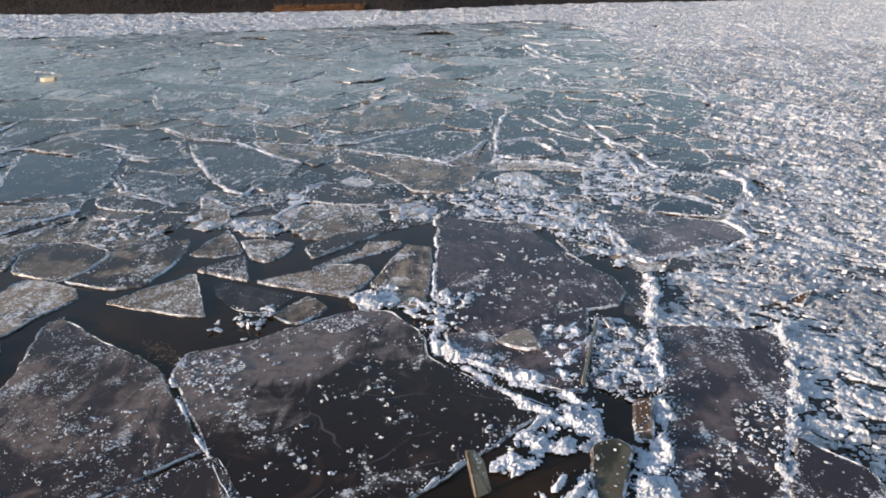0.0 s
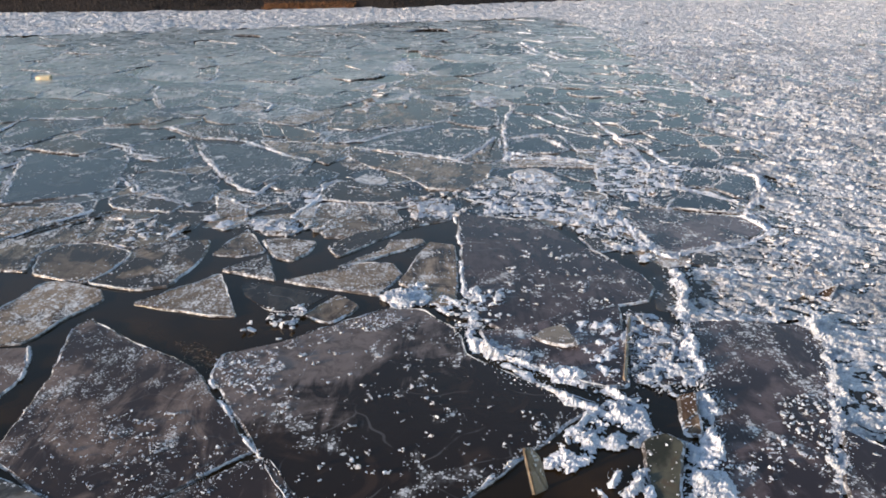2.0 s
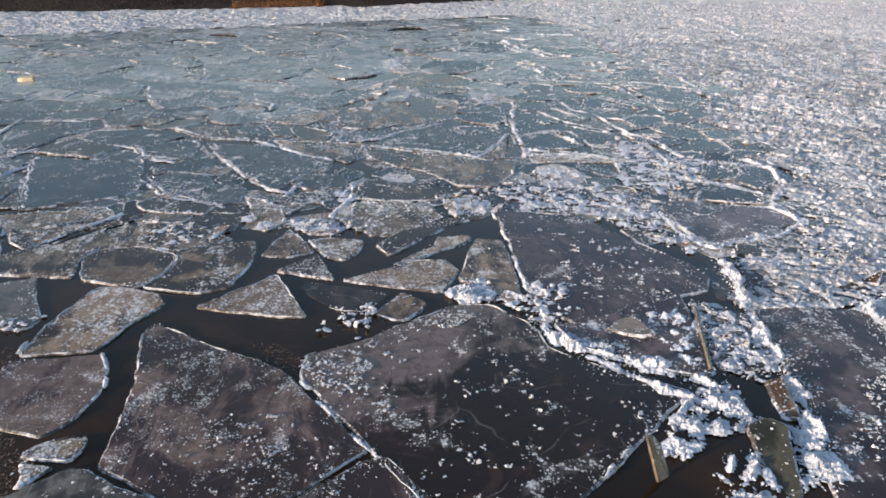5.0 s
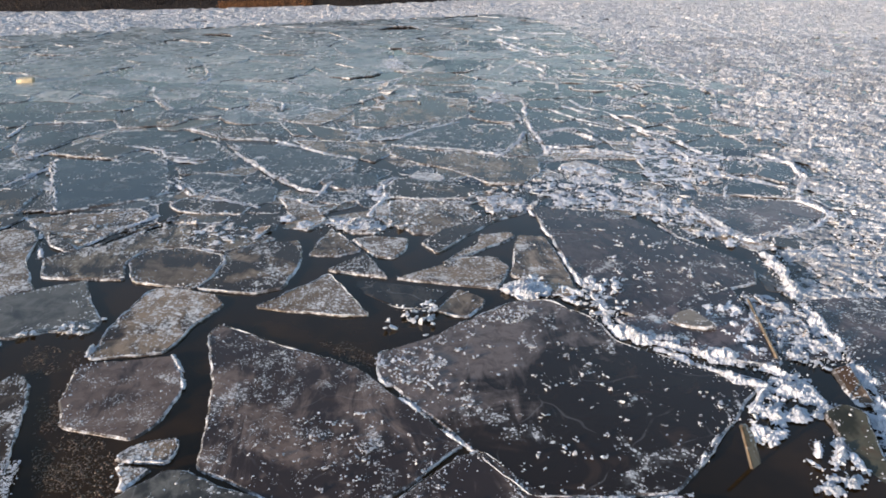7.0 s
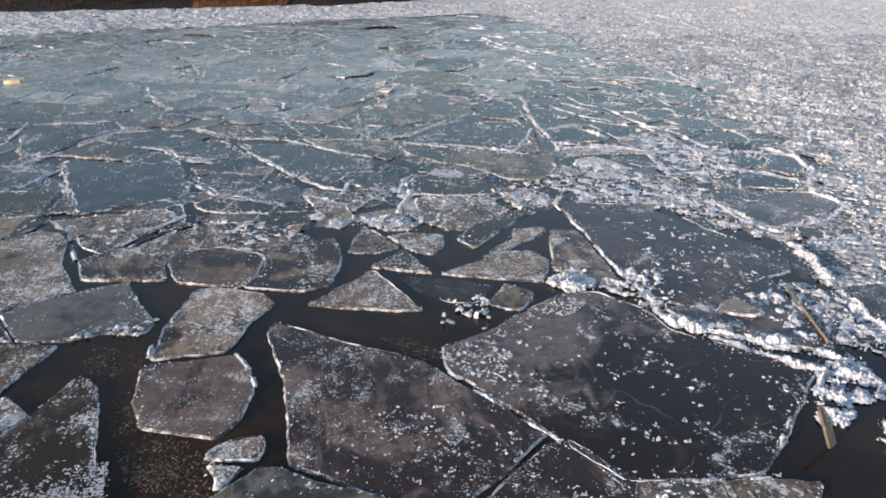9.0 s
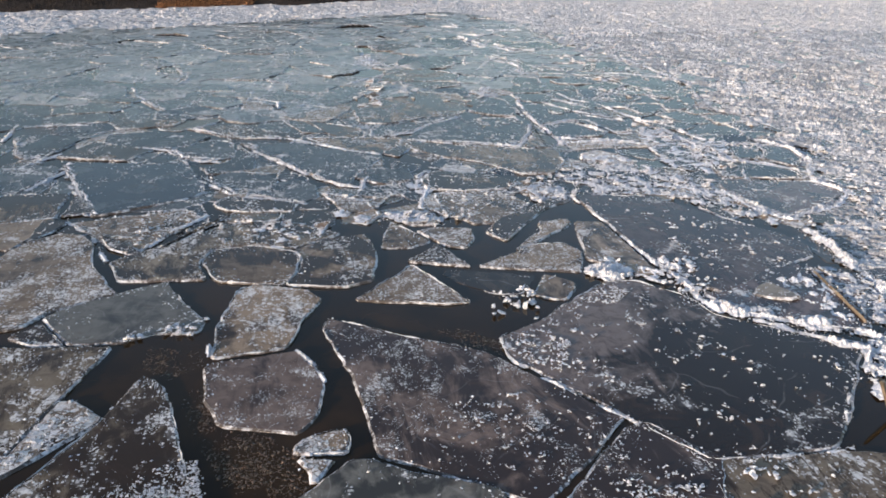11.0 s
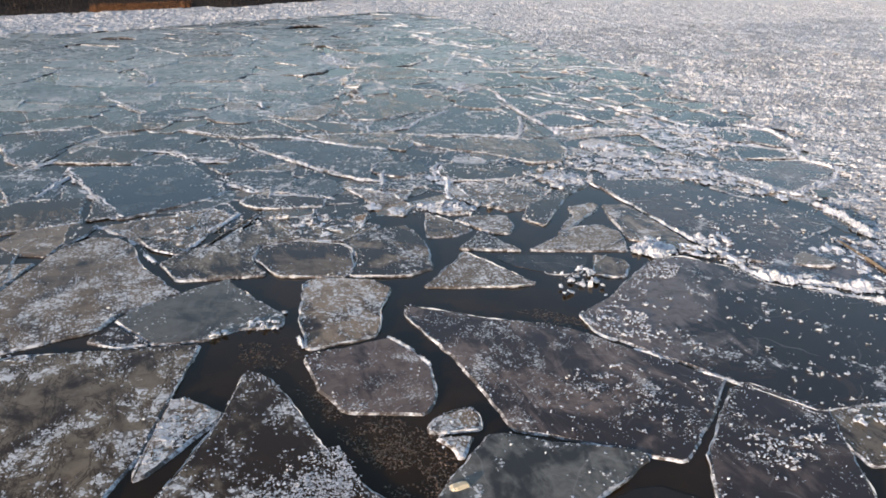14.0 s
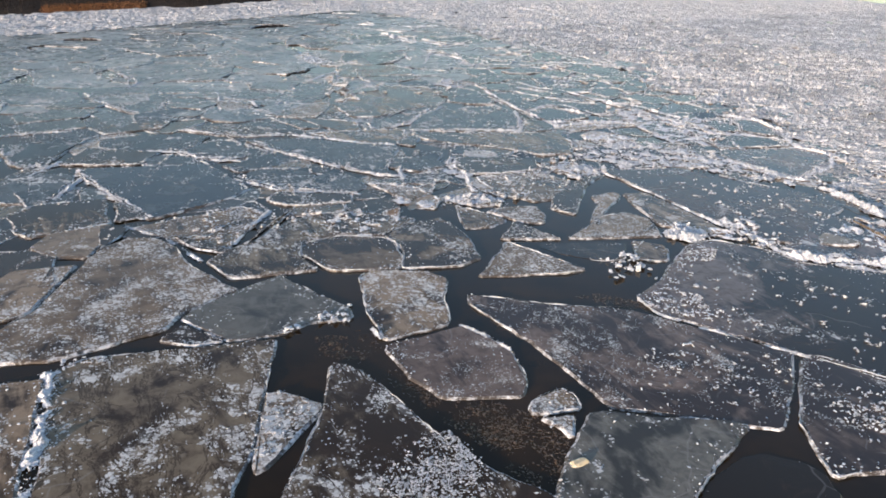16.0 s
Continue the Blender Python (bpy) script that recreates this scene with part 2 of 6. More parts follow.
def slush_material():
    m = Nodes("brown_frazil_slush")
    v = m.coords(False)
    a = m.noise(v, 6.0, 5.0, 0.7, 0.8)
    b = m.noise(v, 40.0, 3.0, 0.6)
    col = m.mix(m.ramp(a, 0.4, 0.7), (0.036, 0.021, 0.011), (0.085, 0.048, 0.025))
    col = m.mix(m.ramp(b, 0.66, 0.74), col, (0.20, 0.17, 0.15))
    return m.done(col, m.ramp(a, 0.3, 0.7, 0.12, 0.5), m.bump(a, 0.3, 0.02))


SLUSH = slush_material()


# dark earth, with the shade on the bank put into its colour
def earth_material():
    m = Nodes("shaded_bank_earth")
    v = m.coords(False)
    a = m.noise(v, 0.6, 5.0, 0.65)
    b = m.noise(v, 6.0, 4.0, 0.7)
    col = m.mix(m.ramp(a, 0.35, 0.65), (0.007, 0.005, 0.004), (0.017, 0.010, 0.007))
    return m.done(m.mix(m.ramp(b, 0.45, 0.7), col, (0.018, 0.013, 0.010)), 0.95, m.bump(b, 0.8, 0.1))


EARTH = earth_material()


def stem_material(name, a, b):
    m = Nodes(name)
    return m.done(m.mix(m.island(), a, b), 0.85)


REED = stem_material("dry_reed_straw", (0.27, 0.13, 0.055), (0.15, 0.072, 0.030))
# twigs and grass are coloured darker for the shade on the bank
TWIG = stem_material("shaded_twig_bark", (0.018, 0.012, 0.009), (0.010, 0.007, 0.006))
GRASS = stem_material("shaded_withered_grass", (0.013, 0.008, 0.006), (0.007, 0.005, 0.004))


# ---- mesh tools ----
def waves(x, y, size, seed=0):
    """Smooth random heights of about -0.7 to 0.7, with features of about size metres."""
    x, y = np.asarray(x) / size + 1000.0, np.asarray(y) / size + 1000.0
    ix, iy = np.floor(x).astype(np.int64), np.floor(y).astype(np.int64)
    fx, fy = x - ix, y - iy

    def corner(dx, dy):
        h = ((ix + dx) * 374761393 + (iy + dy) * 668265263 + seed * 974634777) & 0xFFFFFFFF
        h = ((h ^ (h >> 13)) * 1274126177) & 0xFFFFFFFF
        a = ((h ^ (h >> 16)) & 0xFFFF) * (6.283185 / 65536)
        return np.cos(a) * (fx - dx) + np.sin(a) * (fy - dy)

    u, w = fx * fx * fx * (fx * (fx * 6 - 15) + 10), fy * fy * fy * (fy * (fy * 6 - 15) + 10)
    top = corner(0, 0) * (1 - u) + corner(1, 0) * u
    return top * (1 - w) + (corner(0, 1) * (1 - u) + corner(1, 1) * u) * w


def billow(x, y, size, seed=0):
    """Rounded heaps from 0 to about 1, as snow and crushed ice make them, at three scales."""
    a = 1 - np.abs(waves(x, y, size, seed)) * 2.2
    b = 1 - np.abs(waves(x, y, size * 0.45, seed + 1)) * 2.2
    c = 1 - np.abs(waves(x, y, size * 0.2, seed + 2)) * 2.2
    return (0.5 * (0.5 + waves(x, y, size * 1.7, seed + 3)) * 2 + 0.22 * a + 0.18 * b + 0.10 * c) * 0.8


def height_sheet(x0, x1, y0, y1, step, height, keep, jitter=0.3):
    """Vertices and triangles of a sheet over a rectangle; height(x, y) gives z, keep(x, y, z) says which cells stay."""
    nx, ny = max(2, int((x1 - x0) / step)), max(2, int((y1 - y0) / step))
    xs, ys = np.meshgrid(np.linspace(x0, x1, nx + 1), np.linspace(y0, y1, ny + 1))
    x = xs.ravel() + rng.uniform(-jitter, jitter, xs.size) * step
    y = ys.ravel() + rng.uniform(-jitter, jitter, xs.size) * step
    z = height(x, y)
    ok = keep(x, y, z)
    i = (np.arange(ny)[:, None] * (nx + 1) + np.arange(nx)[None]).ravel()
    i = i[ok[i] | ok[i + 1] | ok[i + nx + 1] | ok[i + nx + 2]]
    tris = np.concatenate([np.stack([i, i + 1, i + nx + 2], 1), np.stack([i, i + nx + 2, i + nx + 1], 1)])
    used, inv = np.unique(tris, return_inverse=True)
    return np.stack([x, y, z], 1)[used], inv.reshape(-1, 3)


def tri_mesh(name, co, tris, material, smooth=False):
    me = bpy.data.meshes.new(name)
    co = np.asarray(co, dtype=np.float32)
    tris = np.asarray(tris, dtype=np.int32)
    me.vertices.add(len(co))
    me.vertices.foreach_set("co", co.ravel())
    me.loops.add(tris.size)
    me.loops.foreach_set("vertex_index", tris.ravel())
    me.polygons.add(len(tris))
    me.polygons.foreach_set("loop_start", np.arange(0, tris.size, 3, dtype=np.int32))
    me.polygons.foreach_set("use_smooth", np.full(len(tris), smooth))
    me.materials.append(material)
    me.update(calc_edges=True)
    me.validate()
    return me


def ball(level):
    bm = bmesh.new()
    bmesh.ops.create_icosphere(bm, subdivisions=level, radius=1.0)
    co = np.array([v.co for v in bm.verts])
    tris = np.array([[v.index for v in f.verts] for f in bm.faces])
    bm.free()
    return co, tris


BALL = {1: ball(1), 2: ball(2),
        0: (np.array([(1, 0, 0), (0, 1, 0), (-1, 0, 0), (0, -1, 0), (0, 0, 1), (0, 0, -1)], float), np.array([(0, 1, 4), (1, 2, 4), (2, 3, 4), (3, 0, 4), (1, 0, 5), (2, 1, 5), (3, 2, 5), (0, 3, 5)]))}


def spins(n, tilt):
    """n turns: any heading, leaning by up to about tilt radians."""
    a, lean, way = rng.uniform(0, 6.283, n), np.abs(rng.normal(0, tilt, n)), rng.uniform(0, 6.283, n)
    ca, sa = np.cos(a), np.sin(a)
    rz = np.zeros((n, 3, 3))
    rz[:, 0, 0], rz[:, 0, 1], rz[:, 1, 0], rz[:, 1, 1], rz[:, 2, 2] = ca, -sa, sa, ca, 1
    ax = np.stack([np.cos(way), np.sin(way), np.zeros(n)], 1)
    k = np.zeros((n, 3, 3))
    k[:, 0, 2], k[:, 1, 2], k[:, 2, 0], k[:, 2, 1] = ax[:, 1], -ax[:, 0], -ax[:, 1], ax[:, 0]
    eye3 = np.eye(3)[None]
    rt = eye3 + np.sin(lean)[:, None, None] * k + (1 - np.cos(lean))[:, None, None] * (k @ k)
    return rt @ rz


def lumps(places, sizes, flat=0.6, rough=0.25, tilt=0.5, level=1, stretch=0.4, sink=0.3):
    """Vertices and triangles of irregular lumps at the places, each its own shape."""
    base, tris = BALL[level]
    n = len(places)
    sizes = np.minimum(np.asarray(sizes, dtype=float), 2.1 * np.median(sizes)) if n else np.zeros(0)
    shape = base[None] * (1 + rng.uniform(-rough, rough, (n, len(base), 1)))
    if level == 1:
        shape = np.sign(shape) * np.abs(shape) ** 0.8
    s = np.asarray(sizes)[:, None] * np.stack([1 + rng.uniform(-stretch, stretch, n), 1 + rng.uniform(-stretch, stretch, n), flat * rng.uniform(0.6, 1.4, n)], 1)
    shape = np.einsum("nij,nvj->nvi", spins(n, tilt), shape * s[:, None])
    at = np.array(places, dtype=float)
    at[:, 2] += s[:, 2] * (1 - sink)
    co = (shape + at[:, None]).reshape(-1, 3)
    idx = (tris[None] + (np.arange(n) * len(base))[:, None, None]).reshape(-1, 3)
    return co, idx


def joined(pieces):
    cos, ids, n = [], [], 0
    for co, idx in pieces:
        cos.append(co)
        ids.append(idx + n)
        n += len(co)
    return np.concatenate(cos), np.concatenate(ids)


def inside(pts, poly):
    pts = np.asarray(pts)
    x, y = pts[:, 0], pts[:, 1]
    hit = np.zeros(len(pts), bool)
    for (ax, ay), (bx, by) in zip(poly, poly[1:] + poly[:1]):
        cross = (ay > y) != (by > y)
        with np.errstate(divide="ignore", invalid="ignore"):
            hit ^= cross & (x < (bx - ax) * (y - ay) / (by - ay) + ax)
    return hit


def along(line, step, closed=False):
    """Points every step metres along a line of corners."""
    out = []
    ends = list(zip(line, line[1:] + line[:1])) if closed else list(zip(line, line[1:]))
    for a, b in ends:
        a, b = np.array(a, float), np.array(b, float)
        n = max(1, int(np.linalg.norm(b - a) / step))
        out += [a + (b - a) * k / n for k in range(n)]
    if not closed:
        out.append(np.array(line[-1], float))
    return np.array(out)


def part(name, me, parent, label=""):
    ob = new(name, me)
    ob.parent = parent
    return tagged(ob, label)


# ---- ice floes ----
LABELS = {
    "clear": "clear dark river ice floe with frosted rim and snow crumbs",
    "hazy": "milky grey ice floe with white frosted edge",
    "frosted": "grey ice floe dusted with grainy white frost",
    "white": "small chunk of snow-crusted white ice",
    "speckled": "brown-grey ice floe finely speckled with frost",
    "pale": "pale blue-grey flat floe among distant ice",
    "grainy": "grey ice floe under grainy frost",
    "teal": "smooth blue-teal ice floe with few frost flakes",
    "veiled": "dark ice floe clouded on one side",
    "brown": "brownish clear ice floe beside snow ridges",
    "mottled": "grey ice floe mottled with frost and dark veins",
    "sunk": "thin wet ice sheet awash in dark brown water",
    "distant": "pale blue-grey flat floe in distant ice",
    "blue": "smooth dark blue-grey ice floe with white frosted edge",
    "far": "blue-grey flat ice floe packed among its neighbours",
}
RIM = {"clear": 0.62, "hazy": 0.62, "frosted": 0.5, "white": 0.3, "mottled": 0.65, "veiled": 0.6, "teal": 0.4, "grainy": 0.6, "speckled": 0.5, "pale": 0.25, "brown": 0.5, "slab": 0.0, "sunk": 0.12, "far": 0.42, "blue": 0.62, "bluish": 0.6, "distant": 0.3}
LAID = []


def plate(corners, thick, wild, step, slope, worn=0.05):
    """Vertices, faces, edge and outward ways of a broken plate of ice: ragged outline, worn upper edge, real thickness."""
    cx, cy = np.mean(np.array(corners), axis=0)
    soft = []
    for a, b in zip(corners, corners[1:] + corners[:1]):
        a, b = np.array(a, float), np.array(b, float)
        cut = min(0.18, worn / (np.linalg.norm(b - a) + 1e-6))
        soft += [tuple(a + (b - a) * cut), tuple(b + (a - b) * cut)]
    pts = along(soft, step, True) - (cx, cy)
    n = len(pts)
    ahead, back = np.roll(pts, -1, 0), np.roll(pts, 1, 0)
    way = ahead - back
    way /= np.linalg.norm(way, axis=1)[:, None] + 1e-9
    area = np.sum(pts[:, 0] * ahead[:, 1] - pts[:, 1] * ahead[:, 0])
    out = np.stack([way[:, 1], -way[:, 0]], 1) * (1 if area > 0 else -1)
    x, y = pts[:, 0] + cx, pts[:, 1] + cy
    jag = 1.6 * waves(x, y, 0.45, 90) + 0.8 * waves(x, y, 0.14, 91) + 0.35 * waves(x, y, 0.05, 92)
    pts = pts + out * (jag * wild * 1.5)[:, None]
    bite = 0.010 + 0.010 * rng.random(n)
    rings = [(pts - out * (bite + 0.012)[:, None], 0.0), (pts - out * 0.004, -bite), (pts + out * 0.004, -thick * 0.5), (pts - out * 0.02, -thick)]
    co, faces = [], []
    for ring, z in rings:
        zz = np.broadcast_to(z, (n,)) + ring @ np.array(slope)
        co += [(x, y, h) for (x, y), h in zip(ring, zz)]
    turn = (lambda f: f) if area > 0 else (lambda f: f[::-1])
    faces.append(turn(tuple(range(n))))
    faces.append(turn(tuple(range(4 * n - 1, 3 * n - 1, -1))))
    for r in range(3):
        for i in range(n):
            j = (i + 1) % n
            faces.append(turn((r * n + i, (r + 1) * n + i, (r + 1) * n + j, r * n + j)))
    return (cx, cy), co, faces, pts, out


def slab(name, corners, thick, top, material, wild=0.028, step=0.085, slope=(0.0, 0.0), worn=0.05, edged=True):
    (cx, cy), co, faces, pts, out = plate(corners, thick, wild, step, slope, worn)
    me = bpy.data.meshes.new(name)
    me.from_pydata(co, [], faces)
    me.materials.append(material)
    if edged:
        me.materials.append(EDGE)
        me.polygons.foreach_set("material_index", [0, 0] + [1] * (len(faces) - 2))
    me.update()
    ob = new(name, me)
    ob.location = (cx, cy, top)
    return ob, pts, out


def crest(line, width, height, closed=False, seed=0.0):
    """A continuous ragged ridge of frost along a line: five-sided section, wandering width and height."""
    p = along([tuple(q) for q in line], 0.045, closed)
    n = len(p)
    way = np.gradient(p, axis=0)
    way /= np.linalg.norm(way, axis=1)[:, None] + 1e-9
    side = np.stack([way[:, 1], -way[:, 0]], 1)
    a = np.array([noise.noise((x * 3.1 + seed, y * 3.1, seed)) for x, y in p])
    b = np.array([noise.noise((x * 11 + seed, y * 11, 3 + seed)) for x, y in p])
    w = width * (0.45 + 1.5 * a + 1.1 * b + rng.uniform(-0.3, 0.3, n)).clip(0.05, 2)
    h = height * (0.5 + 1.4 * a + 1.1 * b + rng.uniform(-0.3, 0.3, n)).clip(0.02, 2)
    fade = np.minimum(1, np.minimum(np.arange(n), np.arange(n)[::-1]) / 3.0) * 0.9 + 0.1
    w, h = w * fade, h * fade
    co = []
    for o, z in ((-1.0, -0.25), (-0.62, 0.62), (-0.1, 1.0), (0.5, 0.7), (1.0, -0.25)):
        q = p + side * (w * (o + rng.uniform(-0.16, 0.16, n)))[:, None]
        co.append(np.c_[q, h * z * rng.uniform(0.8, 1.2, n)])
    co = np.concatenate(co)
    tris = []
    for r in range(4):
        i = r * n + np.arange(n - 1)
        tris += [np.stack([i, i + n, i + n + 1], 1), np.stack([i, i + n + 1, i + 1], 1)]
    return co, np.concatenate(tris)


def rim_pieces(pts, out, amount, size, where, patchy=0.8, dusting=0, apart=False):
    """Crumbly frost thrown up along stretches of a floe's edge."""
    n = len(pts)
    g = np.array([0.5 + 0.95 * noise.noise((p[0] * patchy + where[0] * 3.1, p[1] * patchy + where[1] * 1.7, 9.0)) for p in pts]) < amount
    pieces, loose, run, keep = [], [], [], []
    for i in range(n + 1):
        if i < n and g[i]:
            run.append(pts[i] - out[i] * size * 0.15)
            for _ in range(2 if size < 0.019 else 6):
                q = pts[i] + (pts[(i + 1) % n] - pts[i]) * rng.random() - out[i] * abs(rng.normal(0, size * 1.6))
                keep.append((q[0], q[1], -0.003))
        elif run:
            if len(run) > 2:
                pieces.append(crest(run, size * (0.55 if size < 0.019 else 0.38), size * (0.7 if size < 0.019 else 0.5), seed=where[0]))
            run = []
    if dusting:
        k = rng.integers(0, n, n * dusting)
        q = pts[k] + (pts[(k + 1) % n] - pts[k]) * rng.random((len(k), 1)) - out[k] * (rng.exponential(0.085, len(k)) + 0.01)[:, None]
        q = q[rng.random(len(q)) < 0.45 + 1.2 * waves(q[:, 0] + where[0], q[:, 1] + where[1], 0.6, 77)]
        loose.append(lumps(np.c_[q, np.full(len(q), -0.001)], 0.0085 * np.exp(rng.normal(-0.05, 0.5, len(q))), 0.5, 0.3, 0.3, 0, 0.5, 0.4))
    if len(keep) > 2:
        s = size * 0.55 * np.exp(rng.normal(-0.6, 0.55, len(keep)))
        loose.append(lumps(keep, s, 0.6, 0.3, 0.4, 1 if size < 0.028 else 0, 0.5, 0.35))
    return (pieces, loose) if apart else pieces + loose


def frost_rim(ob, pts, out, amount, size, slope=(0.0, 0.0), patchy=0.8, dusting=0):
    """Frost frozen to a floe's edge: each raised stretch a part, the loose crumbs together."""
    crests, crumbs = rim_pieces(pts, out, amount, size, ob.location, patchy, dusting, True)
    for co, idx in crests:
        co[:, 2] += co[:, :2] @ np.array(slope)
        part("frost_rim", tri_mesh("frost_rim", co, idx, SNOW, False), ob, "crumbly white frost rim")
    if crumbs:
        co, idx = joined(crumbs)
        co[:, 2] += co[:, :2] @ np.array(slope)
        tagged(part("frost_dusting", tri_mesh("frost_dusting", co, idx, SNOW, False), ob, "loose white frost crumbs"), kind="stuff")


COUNT = [0]


def floe(kind, thick, *corners, top=None, slope=(0.0, 0.0), label="", rim=None):
    COUNT[0] += 1
    corners = list(corners)
    cx, cy = np.mean(np.array(corners), axis=0)
    # farther floes swap to the colours with sky reflection put in
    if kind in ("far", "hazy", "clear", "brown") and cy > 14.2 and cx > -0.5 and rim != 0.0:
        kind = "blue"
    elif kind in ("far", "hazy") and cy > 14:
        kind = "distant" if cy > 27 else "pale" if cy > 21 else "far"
    z = top if top is not None else (-0.007 if kind == "sunk" else 0.009 + 0.0018 * (COUNT[0] % 8) + 0.00012 * (COUNT[0] // 8))
    ob, pts, out = slab("ice_floe", corners, thick, z, ICE[kind], 0.017 if cy < 14 else 0.026, slope=slope, worn=0.05, edged=kind != "sunk")
    tagged(ob, label or LABELS[kind], "ice floe", "broken river ice floes")
    near = corners[0][1] < 13
    frost_rim(ob, pts, out, RIM[kind] * 0.8 if rim is None else rim, 0.016 if near else 0.034 if kind == "blue" else 0.027, slope, 0.8 if near else 1.3, 0 if kind == "sunk" else 4 if near else 1)
    LAID.append(corners)
    return ob

floe("speckled", 0.07, (-5.46, 9.75), (-4.52, 9.03), (-3.74, 8.59), (-2.61, 6.93), (-3.11, 6.41), (-3.90, 5.77), (-5.23, 6.75), (-5.34, 8.29), (-5.57, 9.46), label="large grey ice floe tapering to a rounded point")
floe("veiled", 0.07, (-1.54, 10.12), (-1.05, 10.10), (-0.62, 9.61), (-0.49, 9.31), (-0.44, 8.87), (0.39, 8.19), (1.02, 7.85), (-0.58, 6.12), (-0.76, 6.02), (-1.35, 5.98), (-2.08, 6.07), (-3.45, 8.31), (-3.44, 8.84), (-2.77, 9.21), label="largest dark clear ice floe, clouded on one side")
floe("speckled", 0.06, (-2.71, 6.77), (-2.46, 6.79), (-1.94, 6.10), (-2.65, 4.72), (-4.04, 5.04), (-3.70, 5.77))
floe("sunk", 0.05, (-5.18, 5.45), (-4.72, 5.62), (-4.32, 5.62), (-4.08, 5.36), (-4.02, 5.16), (-4.15, 4.82), (-4.35, 4.61), (-5.54, 5.08), rim=0.0)
floe("frosted", 0.05, (-6.08, 7.06), (-5.92, 7.20), (-5.60, 7.26), (-5.48, 7.26), (-5.47, 7.06), (-5.52, 6.84), (-5.78, 6.87), (-6.06, 6.93), label="small frosted four-sided fragment beside dark water")
floe("white", 0.05, (-6.04, 6.88), (-5.70, 6.80), (-5.64, 6.76), (-5.90, 6.45), (-5.91, 6.65), label="small snowy three-cornered ice fragment")
floe("bluish", 0.06, (-5.53, 6.78), (-5.32, 6.73), (-5.08, 6.54), (-4.23, 6.10), (-4.18, 5.95), (-4.73, 5.64), (-5.31, 5.36), (-5.61, 5.11), (-6.68, 5.54), (-6.41, 5.89), (-6.00, 6.35), (-5.89, 6.40), label="milky blue-grey ice floe with a pale bent crack")
floe("mottled", 0.06, (-2.17, 5.97), (-1.96, 6.09), (-0.65, 5.97), (-0.22, 5.84), (-0.98, 4.89), (-2.31, 5.19), label="frost-speckled ice floe with large snow crumbs")
floe("speckled", 0.07, (-6.97, 8.78), (-6.82, 8.87), (-5.88, 8.98), (-5.84, 8.71), (-5.67, 8.52), (-5.65, 8.05), (-5.76, 7.57), (-5.97, 7.26), (-6.79, 7.57), (-6.94, 8.01), label="rounded grey ice floe with veined surface in open water")
floe("grainy", 0.07, (-6.91, 8.95), (-6.87, 9.77), (-6.61, 10.79), (-6.37, 10.95), (-5.69, 10.68), (-5.5, 10.31), (-5.76, 9.78), (-6.01, 9.05), (-6.38, 8.99), label="oblong frosted ice floe touching a rounded floe", rim=0.6)
floe("frosted", 0.08, (-5.08, 10.20), (-4.10, 11.22), (-3.68, 10.21), (-3.51, 9.85), (-3.95, 9.87), label="small triangular frosted ice floe in dark water", rim=0.75)
floe("hazy", 0.07, (-7.17, 11.87), (-7.01, 12.29), (-6.42, 12.39), (-5.78, 12.05), (-5.70, 11.77), (-5.78, 11.30), (-5.98, 10.83), (-6.91, 11.13), label="oval grey ice floe lapped over its neighbours", rim=0.9)
floe("clear", 0.06, (-5.70, 11.77), (-5.79, 12.09), (-5.27, 12.51), (-4.64, 12.59), (-4.53, 11.91), (-4.62, 11.27), (-4.74, 10.79), (-5.15, 10.61), (-5.97, 10.83), (-5.78, 11.26))
floe("mottled", 0.06, (-8.49, 12.11), (-6.98, 13.35), (-6.34, 13.47), (-5.67, 13.27), (-5.00, 12.68), (-5.79, 12.14), (-6.42, 12.44), (-7.01, 12.34), (-7.19, 11.87), (-7.06, 11.22), (-8.29, 11.37))
floe("frosted", 0.08, (-10.03, 12.76), (-9.79, 13.20), (-9.45, 13.45), (-9.01, 13.29), (-8.84, 12.92), (-8.71, 12.00), (-8.19, 10.95), (-8.99, 10.54), (-9.23, 10.15), (-10.46, 9.86), (-11.54, 10.15), (-11.60, 10.65), (-11.09, 10.82), (-10.74, 11.16), label="broad ice floe covered in grainy white frost")
floe("bluish", 0.06, (-9.07, 10.41), (-8.45, 10.90), (-7.58, 11.29), (-7.33, 10.56), (-6.98, 9.97), (-7.07, 9.63), (-7.55, 9.69), (-8.01, 9.52), (-8.58, 9.59), label="smooth grey-blue ice floe with pale wavy streaks")
floe("hazy", 0.05, (-9.35, 9.92), (-9.02, 10.29), (-8.83, 9.93), (-8.62, 9.60), (-9.03, 9.65))
floe("mottled", 0.07, (-10.47, 9.64), (-10.12, 9.79), (-8.05, 9.48), (-8.68, 7.61), (-9.20, 6.41), (-10.71, 7.01), (-10.60, 7.57), label="broad four-sided ice floe mottled with frost and dark veins")
floe("hazy", 0.06, (-11.37, 9.59), (-10.52, 9.51), (-10.64, 8.19), (-10.79, 7.04), (-11.12, 7.17))
floe("white", 0.06, (-8.82, 7.05), (-8.68, 7.54), (-8.45, 8.34), (-8.26, 8.36), (-7.92, 7.89), (-8.22, 7.56), (-8.66, 7.11), label="narrow snow-crusted wedge of ice between floes")
floe("mottled", 0.07, (-7.70, 8.56), (-7.61, 8.68), (-7.48, 8.63), (-7.33, 8.38), (-7.02, 6.76), (-6.81, 6.33), (-6.45, 5.75), (-6.62, 5.37), (-8.90, 6.29), (-7.95, 7.84), label="pointed grey ice floe with a frosted lower corner")
